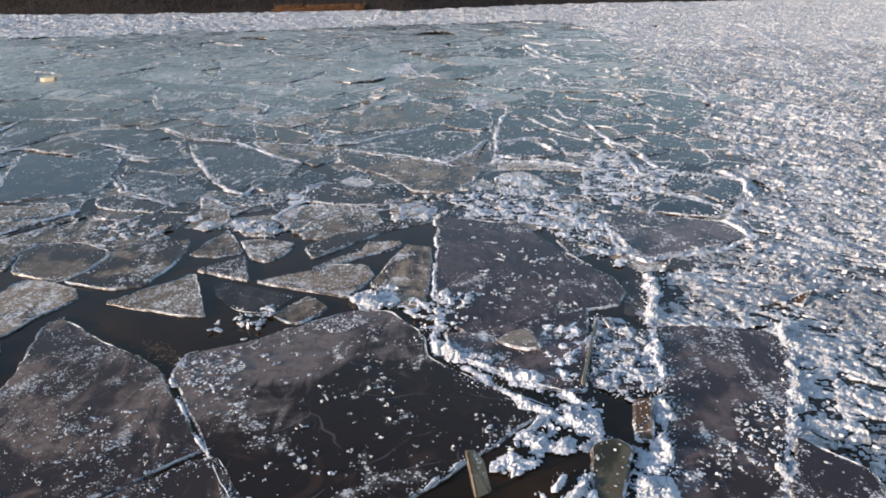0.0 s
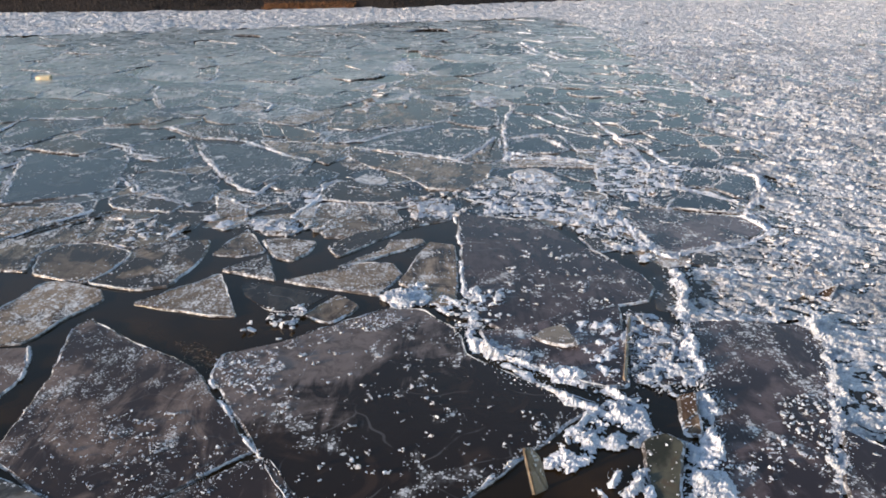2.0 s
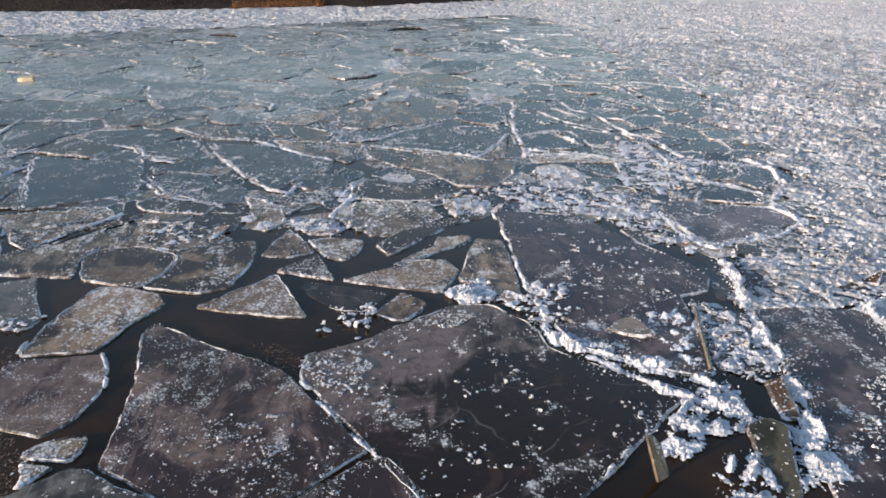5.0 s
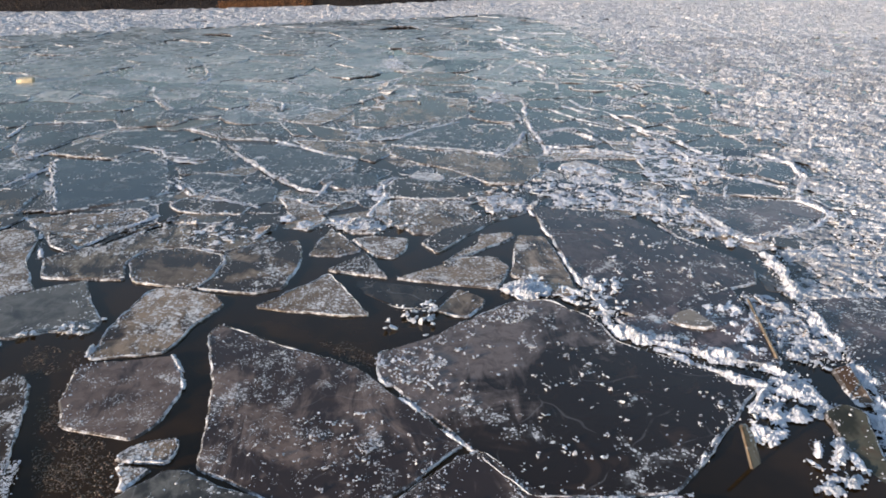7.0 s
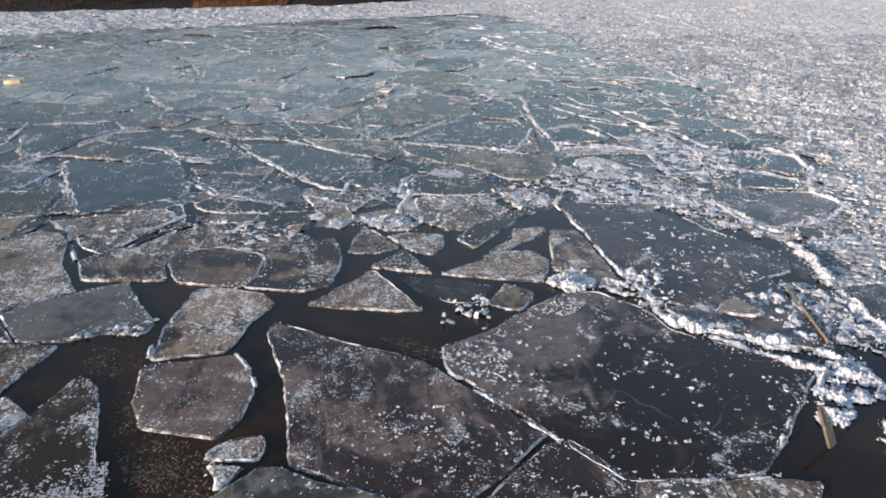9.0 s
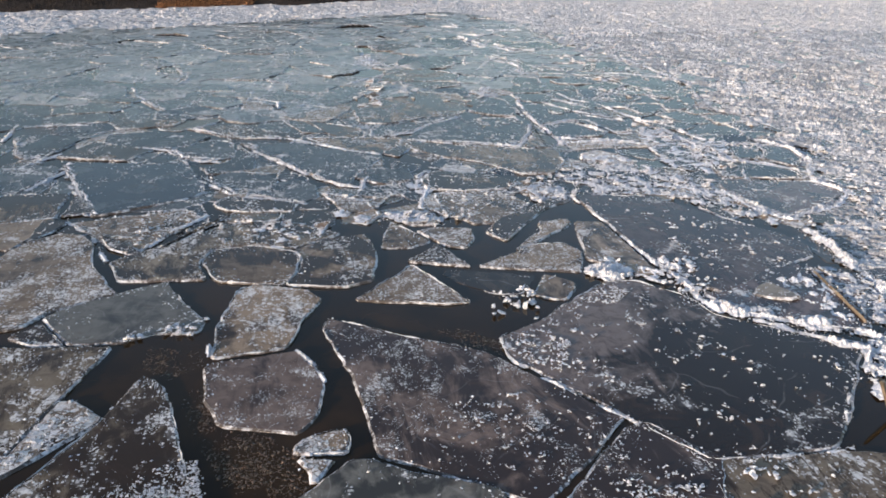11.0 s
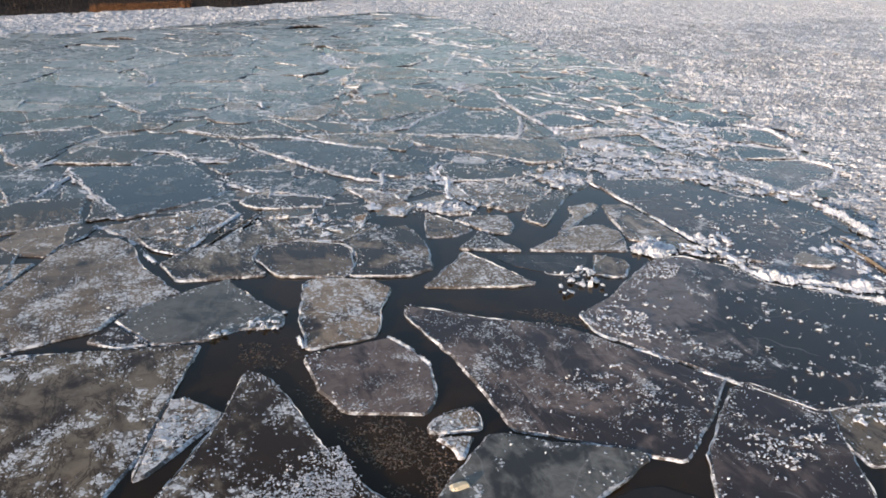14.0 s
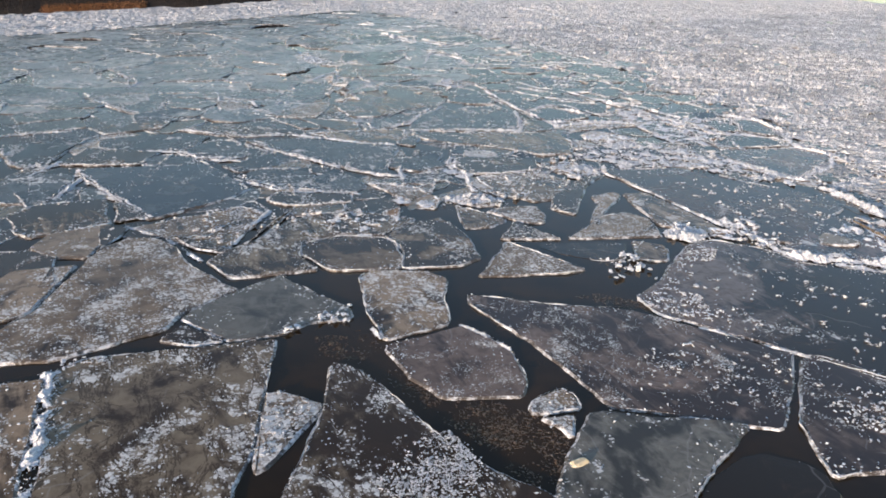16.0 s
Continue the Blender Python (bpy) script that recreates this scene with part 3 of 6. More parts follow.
floe("white", 0.08, (-3.82, 12.60), (-3.42, 12.70), (-2.85, 12.53), (-2.90, 12.09), (-3.13, 11.74), (-3.42, 11.83), label="small chunk of snow-crusted white ice on edge of water")
floe("frosted", 0.06, (-4.17, 11.35), (-3.56, 12.01), (-3.43, 11.61), (-3.22, 10.99))
floe("clear", 0.05, (-4.49, 11.93), (-4.14, 13.08), (-3.77, 12.48), (-3.61, 12.10), (-3.99, 11.89))
floe("frosted", 0.07, (-3.16, 10.99), (-2.05, 11.69), (-1.52, 11.68), (-1.36, 11.30), (-1.69, 10.51))
floe("hazy", 0.06, (-2.66, 9.92), (-2.27, 10.58), (-1.88, 10.23), (-1.99, 9.96), (-2.24, 9.70), (-2.44, 9.74))
floe("sunk", 0.05, (-3.74, 10.82), (-3.63, 11.03), (-2.35, 10.58), (-2.58, 10.19), (-2.77, 10.00), (-3.18, 10.06), (-3.59, 10.49), rim=0.0)
floe("frosted", 0.06, (-2.41, 11.49), (-1.32, 12.26), (-1.05, 12.56), (-1.13, 12.73), (-1.65, 12.65), (-1.77, 12.23))
floe("hazy", 0.07, (-1.43, 11.00), (-1.03, 12.59), (-0.57, 12.47), (-0.54, 11.78), (-0.54, 10.21), (-0.77, 10.20))
floe("brown", 0.08, (-0.56, 13.95), (-0.38, 13.96), (0.33, 13.71), (0.93, 13.60), (1.44, 12.59), (2.26, 11.31), (2.33, 10.92), (2.17, 10.46), (1.80, 10.31), (0.92, 9.96), (0.10, 9.44), (-0.29, 9.89), (-0.45, 10.58), label="dark ice floe with many snow crumbs behind a snow ridge")
floe("brown", 0.07, (-0.31, 9.54), (0.10, 9.51), (0.93, 10.03), (1.71, 10.35), (1.54, 8.95), (1.42, 8.19), (1.08, 8.17), (-0.03, 8.86))
floe("brown", 0.06, (1.75, 10.18), (2.13, 10.00), (2.38, 9.70), (2.20, 8.26), (1.49, 8.31))
floe("sunk", 0.05, (2.30, 11.31), (2.61, 11.43), (2.65, 10.76), (2.48, 10.05), (2.17, 10.20), rim=0.0)
floe("brown", 0.08, (2.50, 9.81), (3.01, 9.92), (4.08, 9.79), (4.15, 9.38), (3.11, 6.52), (2.86, 5.93), (1.68, 5.86), (2.18, 7.57), label="big dark rectangular ice floe edged by snow ridges")
floe("slab", 0.05, (0.35, 9.32), (0.6, 9.59), (0.85, 9.69), (0.99, 9.1), (0.77, 9.03), label="small beige three-cornered ice shard on snow", top=0.05, slope=(0.05, -0.05), rim=0.0)
floe("brown", 0.08, (2.54, 14.07), (2.82, 14.39), (4.53, 13.90), (4.79, 13.37), (4.58, 13.02), (2.91, 12.14), (2.67, 12.30), (2.49, 13.03), label="dark floe with smooth edge set against brash ice")
floe("brown", 0.06, (2.90, 14.74), (3.26, 15.74), (3.86, 15.43), (4.73, 14.69), (4.55, 14.05), (2.86, 14.48))
floe("hazy", 0.06, (4.22, 16.58), (5.06, 16.71), (4.47, 15.53), (3.93, 15.67))
floe("hazy", 0.06, (5.11, 16.64), (5.67, 16.29), (5.54, 15.60), (4.90, 14.86), (4.51, 15.50))
floe("clear", 0.06, (2.44, 17.12), (3.20, 17.91), (3.48, 17.36), (3.25, 16.37), (2.90, 15.20), (2.56, 14.75), (2.29, 15.57))
floe("hazy", 0.06, (0.61, 21.45), (1.27, 21.62), (1.60, 20.77), (2.18, 20.00), (2.93, 19.35), (2.67, 18.24), (2.07, 18.30), (1.63, 19.64), (0.60, 19.31))
floe("hazy", 0.07, (0.56, 19.15), (1.59, 19.53), (2.03, 18.35), (1.81, 18.00), (0.60, 17.88))
floe("frosted", 0.06, (0.60, 17.75), (1.35, 17.61), (3.01, 17.11), (2.62, 16.89), (0.59, 16.96))
floe("hazy", 0.07, (-2.92, 18.32), (-1.81, 17.82), (-0.65, 17.49), (-0.16, 17.97), (0.38, 19.34), (0.22, 20.10), (-0.63, 20.11), (-2.03, 19.85), (-2.68, 18.94))
floe("clear", 0.06, (-3.08, 17.75), (-2.89, 18.13), (-1.79, 17.64), (0.25, 16.94), (0.11, 16.10), (-0.43, 15.23), (-1.11, 15.37), (-1.78, 16.37), (-2.73, 17.14))
floe("hazy", 0.06, (-6.68, 18.64), (-5.61, 18.45), (-3.63, 17.09), (-4.41, 15.71), (-4.59, 15.12), (-5.08, 15.63), (-6.25, 17.64))
floe("teal", 0.06, (-10.12, 17.31), (-9.91, 17.59), (-7.64, 17.04), (-7.25, 15.22), (-7.67, 14.78), (-9.07, 14.14), label="wide smooth blue-grey floe with few frost flakes")
floe("frosted", 0.06, (-9.39, 13.92), (-7.59, 14.31), (-7.23, 13.84), (-8.10, 12.45), (-8.65, 12.82))
floe("white", 0.08, (-2.68, 15.93), (-2.47, 16.25), (-2.10, 16.12), (-1.91, 15.83), (-2.12, 15.41), (-2.48, 15.53), label="small oval pan of white ice")
floe("frosted", 0.06, (-3.16, 13.50), (-3.10, 14.41), (-2.55, 14.60), (-1.64, 14.18), (-1.48, 13.52), (-2.23, 12.75), (-2.75, 12.72))
floe("clear", 0.06, (-2.67, 12.35), (-2.26, 12.93), (-1.46, 13.52), (-0.64, 13.94), (-0.67, 13.65), (-1.33, 13.25), (-2.44, 11.89))
floe("frosted", 0.06, (-4.07, 13.31), (-3.68, 13.56), (-3.33, 13.35), (-3.30, 12.81), (-3.79, 12.84))
floe("white", 0.06, (0.64, 16.60), (1.18, 16.80), (1.61, 16.08), (1.51, 15.60), (1.02, 15.68), (0.74, 16.03))
floe("hazy", 0.06, (-11.65, 19.80), (-11.43, 20.04), (-10.42, 19.80), (-9.74, 20.06), (-10.11, 19.31), (-10.59, 18.17), (-10.91, 17.72), (-11.27, 18.32))
floe("hazy", 0.06, (-9.64, 18.87), (-9.60, 19.83), (-8.52, 19.95), (-7.32, 19.27), (-7.74, 18.56), (-8.24, 18.27))
floe("hazy", 0.05, (-8.99, 18.11), (-8.21, 18.09), (-8.54, 17.42), (-8.77, 17.31))
floe("far", 0.06, (-8.22, 18.13), (-7.81, 18.66), (-7.23, 19.00), (-6.81, 18.62), (-6.72, 17.68), (-6.93, 17.35), (-7.63, 17.33))
floe("clear", 0.05, (-10.13, 21.66), (-9.68, 22.20), (-8.01, 21.06), (-8.20, 20.49), (-9.49, 20.26))
floe("hazy", 0.06, (-9.76, 22.61), (-9.60, 23.30), (-8.89, 22.21), (-8.55, 21.85), (-8.61, 21.35), (-9.11, 20.68), (-9.48, 21.42))
floe("far", 0.06, (-9.72, 24.21), (-9.32, 24.81), (-7.00, 24.25), (-6.79, 23.46), (-6.88, 22.74), (-7.84, 23.17), (-8.08, 22.48), (-8.56, 21.92), (-8.95, 22.55))
floe("hazy", 0.06, (-8.07, 21.75), (-8.15, 22.69), (-7.54, 23.29), (-6.75, 22.94), (-6.69, 21.71), (-7.35, 21.38), (-7.92, 21.42))
floe("frosted", 0.06, (-6.63, 21.38), (-6.68, 23.08), (-5.97, 22.67), (-5.79, 21.96), (-5.90, 21.13), (-6.48, 21.18))
floe("far", 0.05, (-9.46, 25.67), (-8.90, 25.80), (-7.09, 25.33), (-6.84, 24.23), (-8.83, 24.78), (-9.73, 24.44))
floe("frosted", 0.06, (-7.95, 20.13), (-7.25, 20.41), (-6.27, 20.15), (-5.75, 18.98), (-6.58, 18.95), (-7.13, 19.30))
floe("hazy", 0.06, (-6.97, 23.85), (-6.52, 24.21), (-5.05, 22.96), (-4.44, 22.06), (-5.04, 21.57), (-5.73, 22.30), (-6.68, 23.08))
floe("frosted", 0.05, (-5.76, 21.00), (-4.45, 21.86), (-3.71, 22.14), (-3.86, 21.48), (-4.62, 20.30), (-5.04, 20.46))
floe("clear", 0.05, (-5.11, 20.46), (-4.62, 20.19), (-3.81, 19.55), (-3.99, 18.72), (-4.51, 18.67))
floe("hazy", 0.06, (-3.92, 18.77), (-3.82, 19.39), (-2.12, 19.81), (-2.54, 19.23), (-3.19, 18.75), (-3.73, 18.55))
floe("clear", 0.06, (-3.85, 21.61), (-2.82, 23.16), (-1.92, 23.88), (-0.56, 22.99), (-0.71, 21.23), (-1.12, 20.62), (-2.19, 20.40), (-3.10, 19.89), (-3.78, 20.12))
floe("hazy", 0.06, (-0.85, 20.92), (0.08, 22.87), (0.58, 22.16), (0.57, 20.80), (0.28, 20.20), (-0.39, 20.56))
floe("clear", 0.05, (-2.11, 27.06), (-1.24, 28.06), (0.18, 26.12), (-0.20, 25.03), (-2.64, 25.20))
floe("far", 0.06, (-4.73, 23.30), (-4.06, 24.44), (-3.02, 24.79), (-3.11, 23.57), (-3.81, 22.50), (-4.45, 21.86))
floe("clear", 0.05, (4.92, 26.61), (6.00, 28.54), (6.68, 27.03), (5.89, 26.04))
floe("clear", 0.06, (4.75, 25.06), (5.55, 25.67), (7.13, 24.43), (6.59, 23.26), (5.96, 22.28), (5.21, 22.96))
floe("clear", 0.05, (3.34, 21.59), (4.05, 22.88), (4.76, 23.15), (4.60, 21.86), (4.11, 21.46))
floe("clear", 0.05, (2.82, 24.82), (3.74, 25.41), (4.60, 25.16), (4.46, 24.26), (3.50, 24.07), (2.85, 24.29))
floe("hazy", 0.05, (3.27, 19.30), (3.84, 19.60), (4.60, 18.62), (3.95, 18.13), (3.37, 18.45))
floe("hazy", 0.05, (4.69, 21.07), (5.83, 21.98), (6.32, 21.22), (5.26, 20.36), (4.59, 20.29))
floe("clear", 0.05, (2.97, 28.95), (3.33, 27.24), (4.33, 26.65), (3.65, 25.70), (2.29, 26.27))
floe("hazy", 0.05, (3.20, 33.56), (5.14, 33.63), (6.10, 32.07), (5.43, 30.71), (3.45, 30.81), (2.51, 31.54))
floe("hazy", 0.06, (-7.33, 16.00), (-6.84, 16.45), (-6.14, 16.19), (-5.89, 15.61), (-6.37, 14.97), (-6.79, 15.01))
floe("hazy", 0.05, (-6.77, 14.98), (-6.20, 15.43), (-5.57, 15.76), (-5.23, 15.34), (-5.22, 14.54), (-5.62, 14.26), (-6.26, 14.80))
floe("clear", 0.05, (-7.14, 14.54), (-6.78, 14.88), (-5.62, 14.32), (-5.70, 13.88), (-6.38, 13.95), (-6.88, 14.09))
floe("frosted", 0.05, (-5.17, 14.82), (-4.40, 14.20), (-3.98, 14.41), (-4.21, 13.82), (-4.81, 13.59))
floe("hazy", 0.05, (-4.38, 14.91), (-3.49, 15.20), (-3.55, 14.53), (-4.19, 14.34), (-4.55, 14.56))
floe("hazy", 0.05, (-4.46, 15.66), (-4.11, 16.19), (-3.30, 16.11), (-3.26, 15.36), (-3.94, 15.07))
floe("clear", 0.06, (-3.17, 15.17), (-3.00, 15.70), (-2.64, 15.78), (-1.78, 15.40), (-1.41, 15.00), (-1.57, 14.50), (-2.50, 14.43), (-3.12, 14.62))
floe("frosted", 0.06, (-3.36, 14.29), (-3.13, 14.46), (-1.59, 14.14), (-1.81, 13.58), (-2.31, 13.06), (-3.08, 13.14), (-3.38, 13.59))
floe("frosted", 0.06, (-1.41, 15.00), (-0.90, 14.74), (-0.70, 14.25), (-0.92, 13.79), (-1.48, 14.13))
floe("frosted", 0.05, (-11.53, 17.29), (-10.80, 18.22), (-10.54, 17.71), (-10.93, 16.36), (-11.46, 16.22), (-12.00, 16.42), (-12.09, 17.31))
floe("hazy", 0.06, (-11.27, 17.57), (-10.29, 17.42), (-10.09, 17.07), (-10.60, 15.64), (-11.26, 15.82), (-11.74, 16.49))
floe("clear", 0.06, (-11.18, 15.19), (-10.73, 15.57), (-9.65, 15.55), (-9.66, 14.20), (-10.84, 13.97), (-11.02, 14.29))
floe("hazy", 0.05, (-10.53, 14.06), (-9.66, 14.20), (-9.60, 13.71), (-10.03, 12.83), (-10.44, 12.98), (-10.82, 13.48))
floe("hazy", 0.06, (-11.43, 12.04), (-11.01, 12.70), (-10.14, 12.63), (-10.74, 11.21), (-11.11, 11.10), (-11.47, 11.12))
floe("clear", 0.05, (-10.45, 18.03), (-9.85, 19.18), (-8.47, 18.31), (-8.97, 17.48))
floe("hazy", 0.05, (-8.95, 17.44), (-8.12, 18.08), (-7.68, 17.10), (-7.62, 16.47), (-8.61, 17.01))
floe("hazy", 0.05, (-7.52, 16.89), (-6.94, 17.13), (-6.76, 17.81), (-6.71, 18.49), (-6.32, 17.38), (-6.38, 16.52), (-7.25, 16.28))
floe("clear", 0.05, (-5.23, 18.86), (-2.98, 18.56), (-3.19, 17.74), (-3.67, 17.14), (-4.63, 17.91))
floe("far", 0.05, (-13.27, 25.28), (-13.20, 26.31), (-11.54, 27.30), (-9.95, 25.45), (-9.76, 23.93), (-10.30, 23.58), (-12.03, 24.47))
floe("far", 0.05, (-16.75, 27.01), (-16.29, 27.56), (-14.87, 27.64), (-14.01, 25.70), (-14.56, 24.34), (-15.23, 24.30))
floe("far", 0.05, (-15.13, 28.17), (-15.39, 29.79), (-13.76, 30.90), (-12.01, 31.40), (-10.96, 29.56), (-11.67, 28.15), (-12.01, 27.28), (-13.37, 26.69))
floe("far", 0.05, (-18.02, 29.64), (-17.81, 30.40), (-16.48, 32.09), (-15.58, 32.58), (-15.65, 29.90), (-16.68, 28.31))
floe("hazy", 0.05, (-16.01, 31.57), (-14.53, 32.79), (-12.51, 33.51), (-11.15, 31.45), (-13.55, 30.91))
floe("far", 0.05, (-11.58, 31.43), (-11.83, 33.55), (-9.17, 34.03), (-8.42, 32.30), (-9.41, 30.64), (-10.53, 30.83))
floe("far", 0.05, (-8.98, 29.09), (-7.76, 30.86), (-6.06, 30.83), (-4.99, 29.31), (-5.43, 27.13), (-7.31, 26.34), (-8.49, 26.96))
floe("hazy", 0.05, (-8.78, 34.36), (-6.96, 36.13), (-4.36, 34.80), (-5.01, 32.51), (-7.51, 31.67))
floe("far", 0.05, (-5.69, 29.86), (-3.91, 30.58), (-2.98, 29.43), (-3.04, 27.77), (-4.68, 27.17))
floe("far", 0.05, (-4.12, 37.38), (-1.09, 37.95), (0.42, 36.78), (-1.52, 34.98), (-3.42, 34.86))
floe("clear", 0.05, (-2.05, 33.41), (-0.34, 34.27), (0.09, 32.12), (-0.35, 30.79), (-1.85, 31.34))
floe("clear", 0.05, (0.36, 34.31), (2.05, 35.20), (2.17, 32.25), (1.14, 31.26), (0.08, 31.72))
floe("clear", 0.05, (-1.63, 28.38), (-0.97, 29.89), (0.65, 29.63), (1.00, 28.53), (0.01, 27.43), (-1.11, 27.06))
floe("clear", 0.05, (-2.05, 25.43), (-1.09, 26.11), (-0.11, 25.80), (-0.13, 24.42), (-1.38, 24.04), (-1.91, 24.58))
floe("clear", 0.05, (3.38, 32.32), (5.26, 33.13), (5.52, 32.04), (4.29, 31.06), (3.28, 31.38))
floe("clear", 0.05, (2.91, 28.10), (3.75, 28.68), (3.56, 26.64), (2.88, 26.32))
floe("hazy", 0.05, (4.40, 26.22), (4.85, 27.19), (6.00, 28.27), (6.85, 26.35), (5.46, 25.73))
floe("clear", 0.05, (1.50, 24.75), (1.92, 25.64), (2.58, 25.23), (2.23, 23.60), (1.58, 23.57))
# dark plates added over the packed floes, standing in for gaps of open water
floe("clear", 0.04, (-3.69, 17.27), (-2.88, 18.23), (-2.61, 18.15), (-3.34, 16.94), rim=0.0, label="narrow dark plate standing in for open water between floes")
floe("clear", 0.04, (-0.45, 17.25), (0.11, 18.38), (0.39, 19.2), (0.52, 17.56), (0.22, 17.1), rim=0.0, label="narrow dark plate standing in for open water between floes")
floe("clear", 0.04, (3.32, 19.77), (4.41, 20.39), (4.36, 20.16), (3.42, 19.56), rim=0.0, label="narrow dark plate standing in for open water between floes")
floe("clear", 0.04, (-4.08, 16.49), (-3.68, 16.92), (-3.78, 16.18), (-4.25, 15.7), rim=0.0, label="narrow dark plate standing in for open water between floes")
floe("clear", 0.04, (1.47, 12.91), (2.05, 12.99), (2.04, 12.32), (1.66, 12.19), rim=0.0, label="narrow dark plate standing in for open water between floes")
floe("clear", 0.04, (2.97, 15.21), (3.18, 15.56), (3.57, 16.72), (3.58, 16.44), (3.23, 15.39), rim=0.0, label="narrow dark plate standing in for open water between floes")
floe("clear", 0.03, (-7.8, 12.5), (-7.34, 13.29), (-6.77, 13.9), (-6.94, 13.52), (-7.56, 12.71), rim=0.0, top=0.027, label="narrow dark plate standing in for open water between floes")
floe("clear", 0.03, (-8.81, 13.27), (-8.57, 13.06), (-8.02, 12.37), (-8.23, 12.3), (-8.57, 12.6), rim=0.0, top=0.027, label="narrow dark plate standing in for open water between floes")
floe("clear", 0.03, (-9.52, 15.41), (-9.02, 14.35), (-9.57, 14.23), rim=0.0, top=0.027, label="narrow dark plate standing in for open water between floes")
floe("clear", 0.03, (-9.81, 14.14), (-9.37, 13.91), (-9.52, 13.52), (-9.9, 12.97), rim=0.0, top=0.027, label="narrow dark plate standing in for open water between floes")

# ---- the wide setting ----
# Outline of the stretch of broken floes; packed brash ice lies round it.
FLOE_FIELD = [(-90.0, 15.0), (-45.0, 29.0), (-20.6, 35.6), (-14.9, 37.0), (-10.2, 38.6), (-5.5, 40.6), (-1.1, 42.0), (3.5, 43.6), (5.2, 42.0), (5.8, 38.7), (6.0, 33.7),
              (6.3, 29.2), (7.0, 24.9), (6.6, 22.6), (5.9, 20.1), (6.2, 18.8), (5.7, 17.2), (5.85, 16.0), (5.5, 15.0), (4.9, 14.15), (5.0, 13.45), (4.4, 12.65),
              (3.5, 12.15), (2.8, 11.66), (2.75, 11.0), (2.65, 10.1), (2.5, 9.8), (4.1, 9.75), (4.2, 9.3), (3.9, 8.2), (3.2, 6.4), (2.5, 3.0), (0.0, -40.0), (-90.0, -40.0)]


def bank_y(x):
    """How far off the waterline of the far bank lies."""
    return 49.3 + 0.205 * x + 0.9 * math.sin(x * 0.11) if x < -5 else 49.3 + 0.35 * x + 0.5 * math.sin(x * 0.3)


def water():
    bm = bmesh.new()
    bmesh.ops.create_grid(bm, x_segments=8, y_segments=8, size=1500)
    me = bpy.data.meshes.new("water")
    bm.to_mesh(me)
    bm.free()
    me.materials.append(WATER)
    ob = new("water", me)
    ob.location.z = WATER_Z
    tagged(ob, "dark brown still river water between the floes", "water", kind="structure")


def crushed(x, y, size, seed, tip):
    """Heights of small broken plates frozen side by side: each tipped its own way, with a groove round it."""
    gx, gy = np.floor(x / size).astype(np.int64), np.floor(y / size).astype(np.int64)
    best, second, z = np.full(x.shape, 1e9), np.full(x.shape, 1e9), np.zeros(x.shape)
    for dx in (-1, 0, 1):
        for dy in (-1, 0, 1):
            cx, cy = gx + dx, gy + dy
            h = (cx * 374761393 + cy * 668265263 + seed * 974634777) & 0xFFFFFFFF
            h = ((h ^ (h >> 13)) * 1274126177) & 0xFFFFFFFF
            h = h ^ (h >> 16)
            u = [((h >> k) & 0xFF) / 255.0 for k in (0, 6, 12, 18, 23)]
            px, py = (cx + 0.1 + 0.8 * u[0]) * size, (cy + 0.1 + 0.8 * u[1]) * size
            d = np.hypot(x - px, (y - py) * 1.25) / size
            mine = u[2] + tip * ((u[3] - 0.5) * (x - px) + (u[4] - 0.5) * (y - py)) / size
            nearer = d < best
            second = np.where(nearer, best, np.minimum(second, d))
            z = np.where(nearer, mine, z)
            best = np.where(nearer, d, best)
    return z * np.clip((second - best) / 0.16, 0.0, 1.0) ** 0.5


def brash_bed(name, x0, x1, y0, y1, step, rise, coarse, smooth, crust=None, gaps=0.30):
    """Crushed ice frozen into an uneven crust, outside the stretch of floes."""
    def height(x, y):
        low = gaps + 0.16 * np.clip((9.5 - y) / 3.0, 0.0, 1.0)
        u, w = 0.93 * x - 0.37 * y, 0.37 * x + 0.93 * y
        x, y = u * (0.8 if step < 0.06 else 0.62), w
        bx, by = x + waves(x, y, coarse * 1.4, 40) * coarse * 0.5, y + waves(x, y, coarse * 1.4, 41) * coarse * 0.5
        h = 0.62 * crushed(bx, by, coarse, 3, 1.1) + 0.40 * crushed(bx, by, coarse * 0.48, 5, 0.9) + 0.40 * waves(x, y, coarse * 4.0, 12) + 0.32 * waves(x, y, coarse * 1.9, 13) + 0.40 * waves(x, y, coarse * 0.4, 9)
        return (h - low + rng.uniform(-0.06, 0.06, h.size)) * rise

    def keep(x, y, z):
        shift = np.where(y > 33, 0.22, 0.35 + 0.02 * y)
        return ~inside(np.stack([x + waves(x, y, 1.1, 31) * shift * 1.6, y + waves(x, y, 1.1, 32) * shift * 1.6], 1), FLOE_FIELD)

    co, tris = height_sheet(x0, x1, y0, y1, step, height, keep)
    ob = new(name, tri_mesh(name, co, tris, crust or BRASH_BED, smooth))
    return tagged(ob, "crusted white sheet of crushed ice frozen together", "brash ice", kind="structure")


